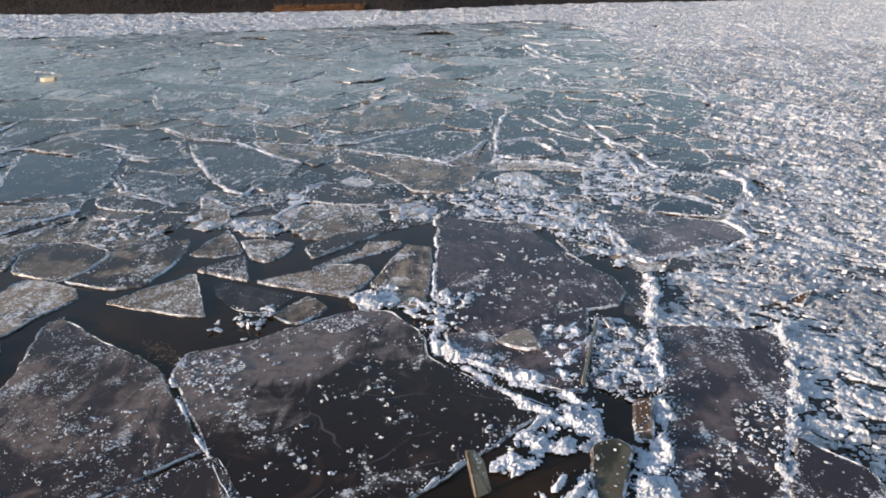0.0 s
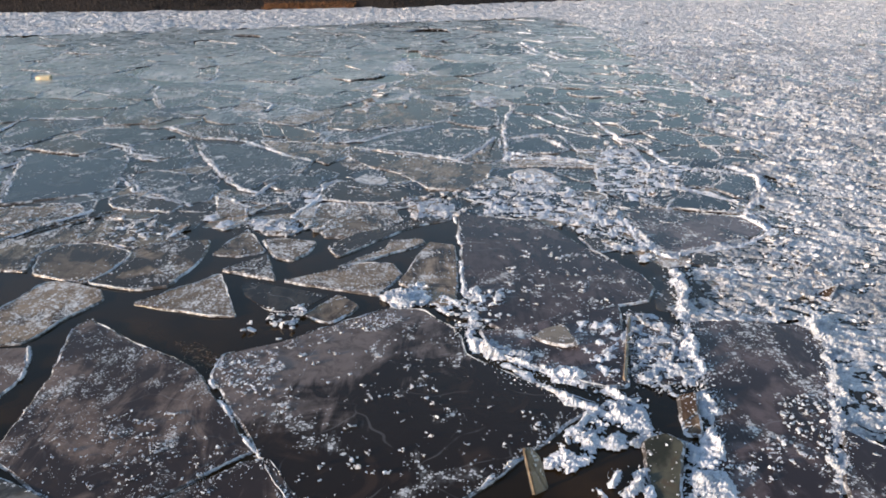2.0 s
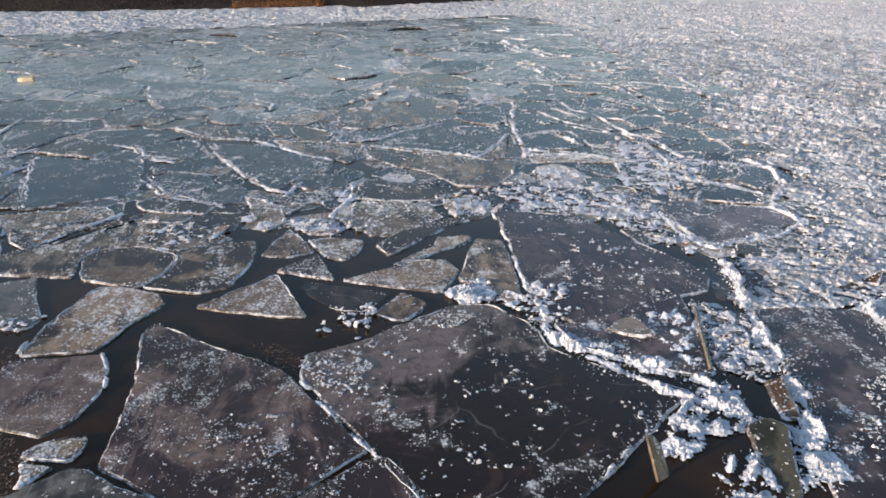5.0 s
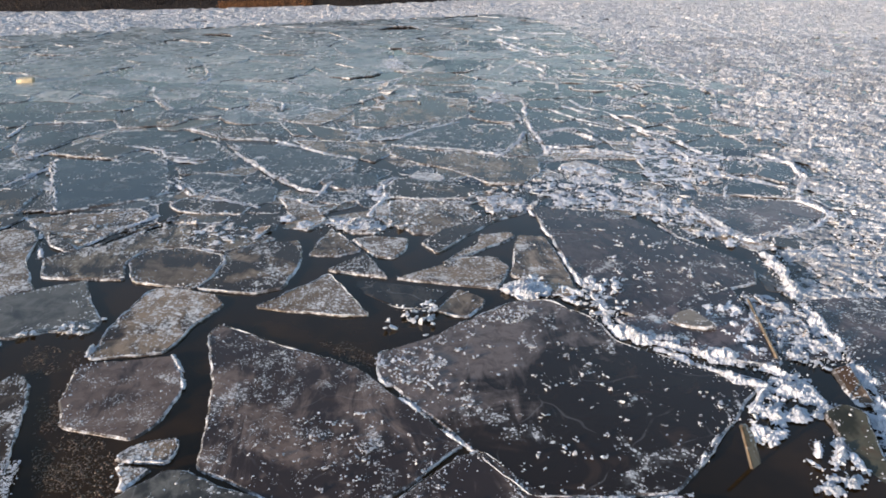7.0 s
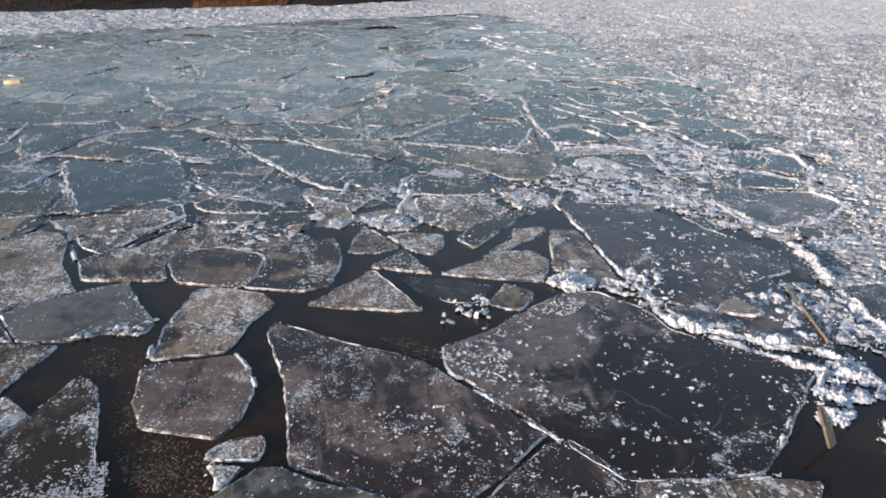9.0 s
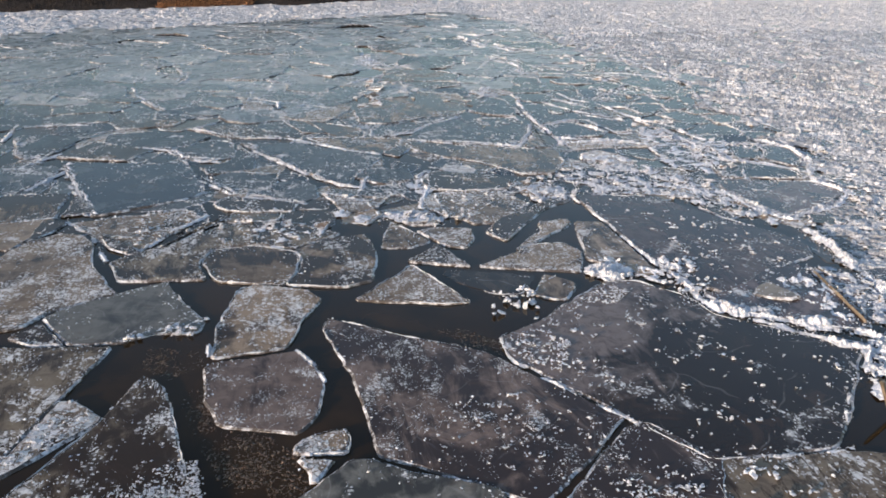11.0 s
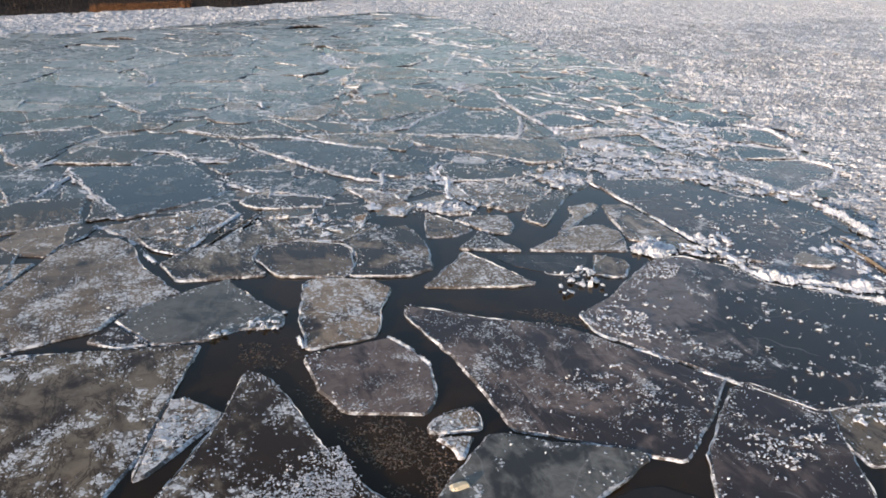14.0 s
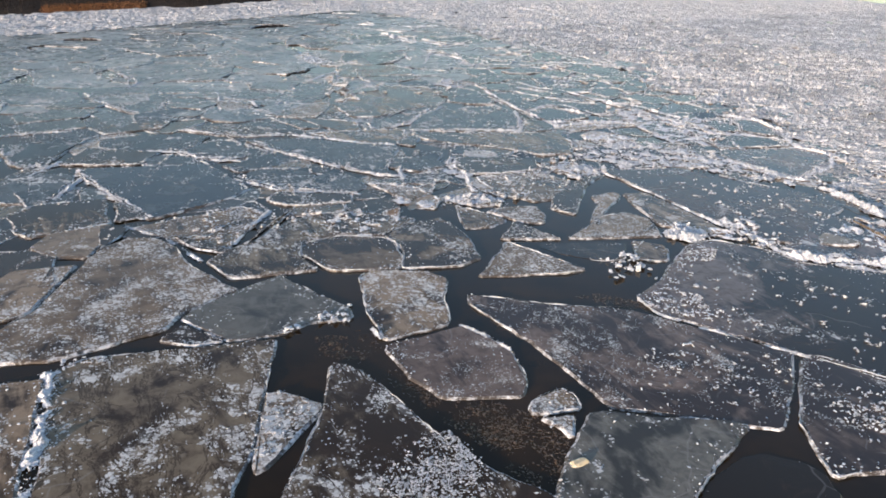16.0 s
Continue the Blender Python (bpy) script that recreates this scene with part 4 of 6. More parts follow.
def brash(x0, x1, y0, y1, per_m2, size, level, rough_edge, tilt, flat=0.42):
    """Loose frozen-in chunks strewn outside the stretch of floes."""
    n = int((x1 - x0) * (y1 - y0) * per_m2)
    p = np.stack([rng.uniform(x0, x1, n), rng.uniform(y0, y1, n)], 1)
    wob = np.array([(noise.noise((x * 1.1, y * 1.1, 7.0)), noise.noise((x * 1.1, y * 1.1, 17.0))) for x, y in p]) * rough_edge
    ok = ~inside(p + wob, FLOE_FIELD)
    ok &= p[:, 1] < np.array([bank_y(x) for x in p[:, 0]]) + 0.4
    p = p[ok]
    crowd = np.array([noise.noise((x * 0.55, y * 0.9, 2.0)) for x, y in p])
    p = p[rng.random(len(p)) < 0.8 + 0.7 * crowd]
    s = size * np.exp(rng.normal(-0.3, 0.42, len(p)))
    return lumps(np.c_[p, np.full(len(p), 0.0)], s, flat, 0.34, tilt, level, 0.5, 0.3)


def brash_ice(name, pieces, label):
    co, idx = joined(pieces)
    ob = new(name, tri_mesh(name, co, idx, BRASH, False))
    tagged(ob, label, "brash ice", kind="stuff")


water()
brash_bed("brash_bed", 2.2, 9.0, 3.0, 16.0, 0.026, 0.058, 0.19, False, gaps=0.40)
brash_bed("brash_bed", 8.8, 17.0, 3.0, 16.2, 0.05, 0.070, 0.20, False, gaps=0.36)
brash_bed("brash_bed", 2.2, 17.2, 15.8, 26.2, 0.045, 0.088, 0.21, False, gaps=0.37)
brash_bed("brash_bed", 16.8, 40.0, 3.0, 36.2, 0.09, 0.085, 0.22, False, gaps=0.32)
brash_bed("brash_bed", 3.0, 17.2, 25.8, 36.2, 0.065, 0.088, 0.21, False, gaps=0.34)
brash_bed("brash_bed", 1.0, 40.0, -25.0, 3.2, 0.16, 0.07, 0.3, False)
brash_bed("brash_bed", -34.0, 38.0, 35.0, 58.0, 0.10, 0.08, 0.24, False, SUNLIT_BED)
brash_bed("brash_bed", -50.0, -12.0, 27.0, 36.0, 0.09, 0.08, 0.24, False, SUNLIT_BED)

brash_ice("brash_ice", [brash(2.4, 9.0, 4.0, 16.0, 45, 0.026, 1, 0.4, 0.7, 0.34), brash(2.4, 9.0, 4.0, 16.0, 8, 0.045, 1, 0.4, 0.4),
                        brash(3.0, 17.0, 16.0, 26.0, 26, 0.026, 1, 0.8, 0.5),
                        brash(9.0, 17.0, 6.0, 16.0, 40, 0.028, 1, 0.4, 0.7), brash(0.0, 9.0, 14.0, 26.0, 9, 0.024, 1, 3.0, 0.6)],
          "loose white ice chunks strewn over the crusted brash ice")
brash_ice("brash_ice", [brash(-40.0, 40.0, 26.0, 60.0, 4, 0.036, 1, 0.8, 0.35, 0.35), brash(-12.0, 8.0, 26.0, 44.0, 4, 0.036, 1, 5.0, 0.6)],
          "distant sheet of packed white brash ice below the bank")


# ---- packed floes further out ----
def clipped(poly, px, py, nx, ny):
    """The part of a polygon behind the line through (px, py) with outward normal (nx, ny)."""
    out = []
    for (ax, ay), (bx, by) in zip(poly, poly[1:] + poly[:1]):
        da, db = (ax - px) * nx + (ay - py) * ny, (bx - px) * nx + (by - py) * ny
        if da <= 0:
            out.append((ax, ay))
        if da * db < 0:
            k = da / (da - db)
            out.append((ax + (bx - ax) * k, ay + (by - ay) * k))
    return out


def seeds(x0, x1, y0, y1, gap, tries):
    """Scattered points no nearer than gap to one another."""
    got = []
    for _ in range(tries):
        p = np.array((rng.uniform(x0, x1), rng.uniform(y0, y1)))
        g = gap * (0.75 + 0.6 * rng.random())
        if all((q[0] - p[0]) ** 2 + (q[1] - p[1]) ** 2 > g * g for q in got):
            got.append(p)
    return np.array(got)


OPEN = [(-30.0, -10.0), (-30.0, 8.0), (-13.0, 11.5), (-8.4, 13.0), (-4.6, 12.6), (-3.0, 13.6), (-0.9, 14.2), (2.6, 12.5), (3.2, 11.0), (2.4, 6.0), (3.0, -10.0)]


FAR_OUT = 24.0
DISTANT = ["pale blue-grey flat floe in distant ice", "smooth grey-blue distant ice floe with frosty edge", "distant flat ice floe dusted with frost"]


def packed_floes():
    pts = np.concatenate([seeds(-10, 6, 11.0, 17.5, 0.62, 2600), seeds(-34, -10.3, 9.5, 17.5, 1.0, 1500), seeds(-34, -0.4, 17.9, 26, 1.05, 3000), seeds(0, 9, 17.9, 26, 1.0, 1500), seeds(-40, -1.0, 26.5, 45, 1.35, 3600), seeds(-0.3, 8, 26.4, 45, 1.25, 1800)])
    ok = (inside(pts, FLOE_FIELD) | ((pts[:, 1] > 11) & inside(pts - (0.6, 0.0), FLOE_FIELD)) | ((pts[:, 1] > 24) & inside(pts - (0.8, 0.0), FLOE_FIELD))) & ~inside(pts, OPEN)
    far_co, far_faces, far_slots, far_rims = [], [], [], []
    for corners in LAID:
        c = np.array(corners).mean(0)
        ok &= ~inside(c + (pts - c) * (1.12 if c[1] < 20 else 1.35), corners)
    reach = np.array([max(abs(x + 5) - 0.62 * y - 6, 0) for x, y in pts])
    for p in pts[ok & (reach == 0)]:
        d = pts - p
        near = pts[np.argsort((d ** 2).sum(1))[1:15]]
        poly = [(p[0] - 4, p[1] - 4), (p[0] + 4, p[1] - 4), (p[0] + 4, p[1] + 4), (p[0] - 4, p[1] + 4)]
        gap = abs(rng.normal(0.0, 0.03)) - 0.01 if p[1] < 21 else -0.04 if rng.random() < 0.6 else 0.03
        for q in near:
            nx, ny = q - p
            ln = math.hypot(nx, ny)
            nx, ny = nx / ln, ny / ln
            bias = 0.5 - gap / ln
            poly = clipped(poly, p[0] + (q[0] - p[0]) * bias, p[1] + (q[1] - p[1]) * bias, nx, ny)
            if len(poly) < 3:
                break
        if len(poly) < 3:
            continue
        widest = 1.0 if p[1] < 26 else 1.35
        poly = [tuple(p + (np.array(q) - p) * min(1.0, widest / (math.dist(p, q) + 1e-6))) for q in poly]
        a = rng.uniform(-0.25, 0.25) if p[1] < 21 else rng.uniform(-0.06, 0.06)
        c, s = math.cos(a), math.sin(a)
        grow = rng.uniform(0.9, 1.15) if p[1] < 21 else rng.uniform(1.0, 1.15)
        poly = [(p[0] + grow * ((x - p[0]) * c - (y - p[1]) * s), p[1] + grow * ((x - p[0]) * s + (y - p[1]) * c)) for x, y in poly]
        close = p[1] < 17.5
        luck = rng.random()
        kind = "frosted" if luck < 0.13 else "mottled" if luck < 0.30 else "clear" if luck < (0.52 if close else 0.38) else "far" if p[1] > 15 and luck < 0.92 else "hazy"
        if p[0] > -1.5 + rng.normal(0, 1.0) and p[1] > 14 and kind in ("clear", "far", "hazy"):
            kind = "blue"
        elif kind == "hazy" and p[1] > 14:
            kind = "far"
        tilt = tuple(rng.normal(0, 0.018 if close else 0.013, 2))
        if p[1] > FAR_OUT:
            (cx, cy), co, faces, edge, out = plate(poly, 0.06, 0.05, 0.22, tilt)
            z, k = -0.004 + 0.026 * rng.random(), len(far_co)
            far_co += [(x + cx, y + cy, h + z) for x, y, h in co]
            far_faces += [tuple(i + k for i in f) for f in faces]
            far_slots += [0, 0] + [1] * (len(faces) - 2)
            side = max(0.0, 1 - abs(p[0] - 4.5) / 7.0)
            far_rims += [(rco + (cx, cy, z), ridx) for rco, ridx in rim_pieces(edge, out, 0.30 + 0.25 * side, 0.030 + 0.012 * side, (cx, cy), 2.6, 1)]
            continue
        if p[1] > 21:
            # sky sheen painted by distance: paler base colour farther out
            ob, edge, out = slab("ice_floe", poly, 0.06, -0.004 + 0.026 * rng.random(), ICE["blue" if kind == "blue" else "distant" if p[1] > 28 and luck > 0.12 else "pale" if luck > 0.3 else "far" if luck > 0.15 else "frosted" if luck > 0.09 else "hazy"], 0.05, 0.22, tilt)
            tagged(ob, DISTANT[min(2, int(luck * 3))], "ice floe", "broken river ice floes")
            side = max(0.0, 1 - abs(p[0] - 4.5) / 7.0)
            pieces = rim_pieces(edge, out, 0.30 + 0.25 * side, 0.030 + 0.012 * side, (p[0], p[1]), 2.6, 1)
            if pieces:
                co, idx = joined(pieces)
                co[:, 2] += co[:, :2] @ np.array(tilt)
                tagged(part("frost_rim", tri_mesh("frost_rim", co, idx, SNOW, False), ob, "crumbly white frost rim"), kind="stuff")
            continue
        ob, edge, out = slab("ice_floe", poly, 0.05, -0.009 + 0.018 * rng.random(), ICE[kind], 0.03, 0.11, tilt)
        tagged(ob, LABELS[kind], "ice floe", "broken river ice floes")
        edge_side = 0.3 * max(0.0, 1 - abs(p[0] - 5.5) / 7.0) if p[1] > 13 else 0.0
        frost_rim(ob, edge, out, 0.42 + edge_side, (0.020 if p[1] < 18 else 0.024) * (1 + 1.3 * edge_side), tilt, 1.4, 2)
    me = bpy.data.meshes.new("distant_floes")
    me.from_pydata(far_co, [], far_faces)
    # base colour holds the sky's reflection for all distant floes
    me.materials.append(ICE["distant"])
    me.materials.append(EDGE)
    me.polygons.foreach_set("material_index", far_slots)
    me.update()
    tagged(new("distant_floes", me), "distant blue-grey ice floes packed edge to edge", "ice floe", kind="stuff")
    co, idx = joined(far_rims)
    tagged(new("distant_frost", tri_mesh("distant_frost", co, idx, SNOW, False)), "white frost along the edges of distant floes", "frost", kind="stuff")


def floes_behind():
    """The same broken ice going on behind and beside the boat's way, as one sheet of plates."""
    pts = np.concatenate([seeds(-34, 2.0, -24, 4.6, 1.0, 2600), seeds(-34, -13.2, 4.9, 11.0, 1.1, 500)])
    co, faces, rims = [], [], []
    for p in pts:
        near = pts[np.argsort(((pts - p) ** 2).sum(1))[1:14]]
        poly = [(p[0] - 2, p[1] - 2), (p[0] + 2, p[1] - 2), (p[0] + 2, p[1] + 2), (p[0] - 2, p[1] + 2)]
        for q in near:
            n = (q - p) / np.linalg.norm(q - p)
            m = p + (q - p) * (0.485 if rng.random() < 0.8 else 0.43)
            poly = clipped(poly, m[0], m[1], n[0], n[1])
        if len(poly) >= 3 and p[0] > -2.5 and max(y for _, y in poly) > 5.4:
            continue
        if len(poly) < 3 or p[1] > 3.2 and p[0] > -16 and any(inside(np.array(poly), c).any() for c in LAID):
            continue
        (cx, cy), pc, pf, edge, out = plate(poly, 0.06, 0.03, 0.22, tuple(rng.normal(0, 0.006, 2)))
        z, k = 0.004 + 0.01 * rng.random(), len(co)
        co += [(x + cx, y + cy, h + z) for x, y, h in pc]
        faces += [tuple(i + k for i in f) for f in pf]
        rims += [(rco + (cx, cy, z), ridx) for rco, ridx in rim_pieces(edge, out, 0.5, 0.018, (cx, cy), 1.4, 0, True)[0]]
    me = bpy.data.meshes.new("floe_field")
    me.from_pydata(co, [], faces)
    me.materials.append(ICE["field"])
    me.update()
    tagged(new("floe_field", me), "broken grey ice floes on dark water", "ice floe", kind="stuff")
    rco, idx = joined(rims)
    tagged(new("floe_frost", tri_mesh("floe_frost", rco, idx, SNOW, False)), "white frost along the edges of floes", "frost", kind="stuff")


def shards(count, size, lift, *corners):
    """Small broken plates jammed between the floes, tipped this way and that."""
    a = np.array(corners)
    got = []
    for _ in range(count * 12):
        p = a.min(0) + (a.max(0) - a.min(0)) * rng.random(2)
        r = size * math.exp(rng.normal(-0.25, 0.55))
        if inside(p[None], list(corners))[0] and all(math.hypot(*(q - p)) > 0.62 * (r + s) for q, s in got):
            got.append((p, r))
        if len(got) == count:
            break
    for p, r in got:
        k = int(rng.integers(4, 7))
        turn = np.sort(rng.uniform(0, 6.283, k) * 0.35 + np.arange(k) * 6.283 / k)
        wide = rng.uniform(0.6, 1.0)
        spin = rng.uniform(0, 3.14)
        c, s = math.cos(spin), math.sin(spin)
        ring = [(r * math.cos(t) * rng.uniform(0.8, 1.1), wide * r * math.sin(t) * rng.uniform(0.8, 1.1)) for t in turn]
        poly = [(p[0] + x * c - y * s, p[1] + x * s + y * c) for x, y in ring]
        kind = ("frosted", "white", "hazy", "clear", "mottled")[int(rng.integers(0, 5))]
        tilt = tuple(rng.normal(0, 0.16, 2))
        ob, edge, out = slab("ice_chunk", poly, 0.05, lift + 0.02 * rng.random(), ICE[kind], 0.012, 0.06, tilt, 0.03)
        tagged(ob, CHUNKS[kind], "ice chunk", "broken chunks jammed between floes")
        frost_rim(ob, edge, out, 0.7, 0.018 if p[1] < 13 else 0.026, tilt, 1.6, 3)


CHUNKS = {"frosted": "small tilted ice chunk dusted with frost", "white": "small white ice chunk jammed between floes", "hazy": "small milky ice chunk jammed between floes",
          "clear": "small dark ice chunk with frosted rim", "mottled": "small mottled ice chunk among snow lumps"}

packed_floes()
floes_behind()
shards(15, 0.14, 0.02, (-0.53, 14.99), (0.11, 15.80), (0.67, 15.48), (1.79, 15.54), (2.48, 14.13), (2.40, 12.89), (2.81, 12.09), (2.32, 11.73), (1.87, 12.38), (1.13, 13.62), (0.13, 13.90))
shards(16, 0.14, 0.02, (2.67, 18.87), (3.87, 19.30), (4.24, 17.23), (3.99, 16.04), (3.05, 15.80), (3.27, 18.05))
shards(10, 0.13, 0.02, (2.93, 15.44), (3.91, 16.22), (3.99, 15.50), (2.98, 14.74))
shards(14, 0.11, 0.03, (1.70, 10.01), (2.12, 9.95), (2.41, 9.58), (2.23, 8.35), (1.54, 8.31))
shards(12, 0.11, 0.02, (-4.16, 13.44), (-3.23, 13.79), (-2.92, 12.84), (-3.74, 12.66))
shards(14, 0.12, 0.02, (-1.59, 14.66), (-0.54, 15.23), (-0.39, 14.11), (-0.77, 13.64), (-1.35, 13.47))
shards(24, 0.17, 0.02, (3.43, 29.22), (5.34, 29.90), (6.67, 25.02), (6.96, 23.10), (6.18, 20.48), (4.66, 20.70), (3.91, 22.95))
shards(22, 0.17, 0.02, (-2.88, 25.83), (-0.04, 24.27), (0.60, 23.52), (-0.24, 22.05), (-2.08, 21.96), (-3.92, 21.87))
shards(20, 0.14, 0.02, (-9.07, 13.75), (-7.45, 13.45), (-6.35, 13.61), (-5.00, 12.80), (-5.18, 12.45), (-6.60, 12.48), (-8.16, 12.53))
shards(20, 0.13, 0.03, (4.67, 13.03), (5.18, 12.11), (4.92, 10.71), (4.40, 10.33), (4.06, 11.83))


# ---- pressed-up snow and crumbs between and on the floes ----
def off_line(x, y, line):
    """How far points lie from a line of corners."""
    best = np.full(x.shape, 1e9)
    for (ax, ay), (bx, by) in zip(line, line[1:]):
        dx, dy = bx - ax, by - ay
        k = np.clip(((x - ax) * dx + (y - ay) * dy) / (dx * dx + dy * dy + 1e-9), 0, 1)
        best = np.minimum(best, np.hypot(x - ax - k * dx, y - ay - k * dy))
    return best


SEED = [50]


def ridge(width, height, *line, full=False):
    """A crest of snow and crushed ice squeezed up between two floes."""
    SEED[0] += 5
    seed = SEED[0]
    line = list(line)
    a = np.array(line)
    patchy = width < 0.055 and not full
    if patchy:
        width, height = width * 0.6, height * 0.7
    reach = width * 2.4 + 0.05
    far = a[:, 1].mean() > 13

    def rise(x, y):
        wx, wy = waves(x, y, 0.22, seed) * width * 1.6, waves(x, y, 0.22, seed + 1) * width * 1.6
        d = off_line(x + wx, y + wy, line) / width
        along_it = 0.62 + 1.15 * waves(x, y, 0.5, seed + 2) if not patchy else np.clip(0.22 + 2.8 * waves(x, y, 0.3, seed + 2), 0, 1.3)
        body = np.exp(-1.3 * d * d) * along_it
        return 0.010 + height * (1.25 * body * (0.1 + 1.15 * billow(x, y, 0.045 + 0.22 * width, seed) + 0.5 * waves(x, y, 0.045, seed + 4) + rng.uniform(-0.2, 0.2, x.size)) - 0.29)

    co, tris = height_sheet(*(a[:, 0].min() - reach, a[:, 0].max() + reach), *(a[:, 1].min() - reach, a[:, 1].max() + reach), 0.026 if far else 0.017, rise, lambda x, y, z: z > 0.008)
    p = along(line, 0.05)
    k = int(3 + width * 75)
    if patchy:
        p = p[waves(p[:, 0], p[:, 1], 0.3, seed + 2) > -0.12]
    q = np.repeat(p, k, 0)
    q = q + rng.normal(0, width * 0.95, q.shape)
    s = (0.008 + 0.035 * width) * np.exp(rng.normal(-0.45, 0.6, len(q)))
    z = np.maximum(rise(q[:, 0], q[:, 1]) - 0.004, 0.014)
    chips = rng.random(len(q)) < 0.22
    co, idx = joined([(co, tris), lumps(np.c_[q, z], s * 0.85, 0.5, 0.42, 0.8, 1, 0.6, 0.7), lumps(np.c_[q, z][chips] + (0, 0, 0.004), s[chips] * 1.4, 0.24, 0.3, 0.9, 1, 0.5, 0.5)])
    at = np.array((*a.mean(0), 0.0))
    ob = new("snow_ridge", tri_mesh("snow_ridge", co - at, idx, SNOW, False))
    ob.location = at
    tagged(ob, "crest of crumbly white snow and crushed ice between floes", "snow ridge", kind="stuff")


def pile(size, cover, *corners):
    """A heap of snow lumps, patchy where cover is low."""
    SEED[0] += 5
    seed = SEED[0]
    corners = list(corners)
    a = np.array(corners)
    far = a[:, 1].mean() > 13
    share = min(0.95, 0.25 + cover / 130)

    def rise(x, y):
        wx, wy = waves(x, y, 0.3, seed) * 0.2, waves(x, y, 0.3, seed + 1) * 0.2
        d = off_line(x + wx, y + wy, corners + corners[:1])
        body = np.clip(d / 0.14, 0, 1) * inside(np.stack([x + wx, y + wy], 1), corners)
        lump = billow(x, y, 0.05 + size * 0.9, seed) + 0.8 * waves(x, y, 0.3, seed + 2) + 0.4 * waves(x, y, 0.05, seed + 4)
        return 0.010 + size * (1.1 if far else 1.8) * (body * (lump - 0.86 + 0.55 * share + rng.uniform(-0.09, 0.09, x.size)) - 0.06)

    co, tris = height_sheet(a[:, 0].min(), a[:, 0].max(), a[:, 1].min(), a[:, 1].max(), 0.032 if far else 0.019, rise, lambda x, y, z: z > 0.012)
    n = int((a.max(0) - a.min(0)).prod() * (50 + cover * (6 if far else 2.5))) + 4
    q = a.min(0) + (a.max(0) - a.min(0)) * rng.random((n, 2))
    q = q[inside(q, corners)]
    s = size * 0.40 * np.exp(rng.normal(-0.5, 0.6, len(q)))
    z = np.maximum(rise(q[:, 0], q[:, 1]) - 0.004, 0.014)
    co, idx = joined([(co, tris), lumps(np.c_[q, z], s * 0.88, 0.48, 0.44, 0.7, 1, 0.6, 0.7)])
    at = np.array((*a.mean(0), 0.0))
    ob = new("snow_pile", tri_mesh("snow_pile", co - at, idx, SNOW, False))
    ob.location = at
    tagged(ob, "heap of crumbly white snow and ice lumps", "snow", kind="stuff")


def crumb(size, per_m2, *corners, clump=0.5, span=0.7):
    """Loose crumbs of snow strewn over a floe, in clusters."""
    corners = list(corners)
    a = np.array(corners)
    n = int((a.max(0) - a.min(0)).prod() * per_m2 * 1.5) + 4
    p = a.min(0) + (a.max(0) - a.min(0)) * rng.random((n, 2))
    p = p[inside(p, corners)]
    p = p[rng.random(len(p)) < clump + (1.6 - clump) * waves(p[:, 0], p[:, 1], span, 3) + 0.6 * waves(p[:, 0], p[:, 1], 0.2, 4)]
    s = size * 0.80 * np.exp(rng.normal(-0.5, 0.6, len(p)))
    sets = [(p, s)]
    for _ in range(4):
        sets.append((p + rng.normal(0, 1.1, p.shape) * s[:, None], s * rng.uniform(0.3, 0.85, len(s))))
    p, s = np.concatenate([q for q, _ in sets]), np.concatenate([q for _, q in sets])
    co, idx = lumps(np.c_[p, 0.022 + np.zeros(len(p))], s, 0.42, 0.42, 0.5, 1, 0.6, 0.45)
    at = np.array((*a.mean(0), 0.0))
    ob = new("snow_crumbs", tri_mesh("snow_crumbs", co - at, idx, SNOW, False))
    ob.location = at
    tagged(ob, "loose white snow crumbs strewn over dark ice", "snow", kind="stuff")


crumb(0.019, 18, (-14.0, 16.0), (-9.0, 12.8), (-3.0, 14.0), (2.5, 13.0), (5.5, 17.0), (6.0, 26.0), (-16.0, 26.0), clump=0.12, span=1.3)
crumb(0.030, 20, (-20.0, 26.0), (6.0, 26.0), (5.5, 38.0), (-20.0, 35.0), clump=0.12, span=1.3)
ridge(0.1, 0.075, (-0.33, 10.73), (-0.23, 10.32), (-0.35, 9.81), (-0.36, 9.27), (-0.18, 8.99), (0.17, 8.81), (0.51, 8.57), (0.89, 8.28), (1.20, 8.06), (1.37, 7.90))
ridge(0.07, 0.05, (0.04, 8.67), (0.37, 8.27), (0.68, 7.92), (1.01, 7.70))
ridge(0.1, 0.07, (-0.12, 9.21), (0.24, 8.88), (0.65, 8.61), (0.90, 8.40))
ridge(0.04, 0.04, (-0.41, 6.34), (-0.09, 6.71), (0.19, 6.99), (0.66, 7.39))
ridge(0.1, 0.08, (2.76, 11.54), (2.72, 10.85), (2.52, 10.05), (2.42, 9.43), (2.34, 8.73), (2.26, 8.01), (2.13, 7.37), (1.93, 6.80))
ridge(0.1, 0.08, (4.11, 9.80), (4.13, 9.31), (3.84, 8.32), (3.46, 7.34), (3.13, 6.54))
ridge(0.035, 0.04, (-0.60, 13.86), (-0.50, 12.47), (-0.48, 11.15), (-0.46, 10.40))
ridge(0.03, 0.028, (-3.43, 8.24), (-3.08, 7.61), (-2.67, 6.98), (-2.35, 6.47), (-2.15, 6.05))
ridge(0.07, 0.06, (-10.47, 9.60), (-10.51, 8.64), (-10.61, 8.00), (-10.70, 7.53))
ridge(0.07, 0.07, (5.28, 17.09), (5.69, 16.29), (5.39, 15.02), (4.71, 14.26), (4.86, 13.51))
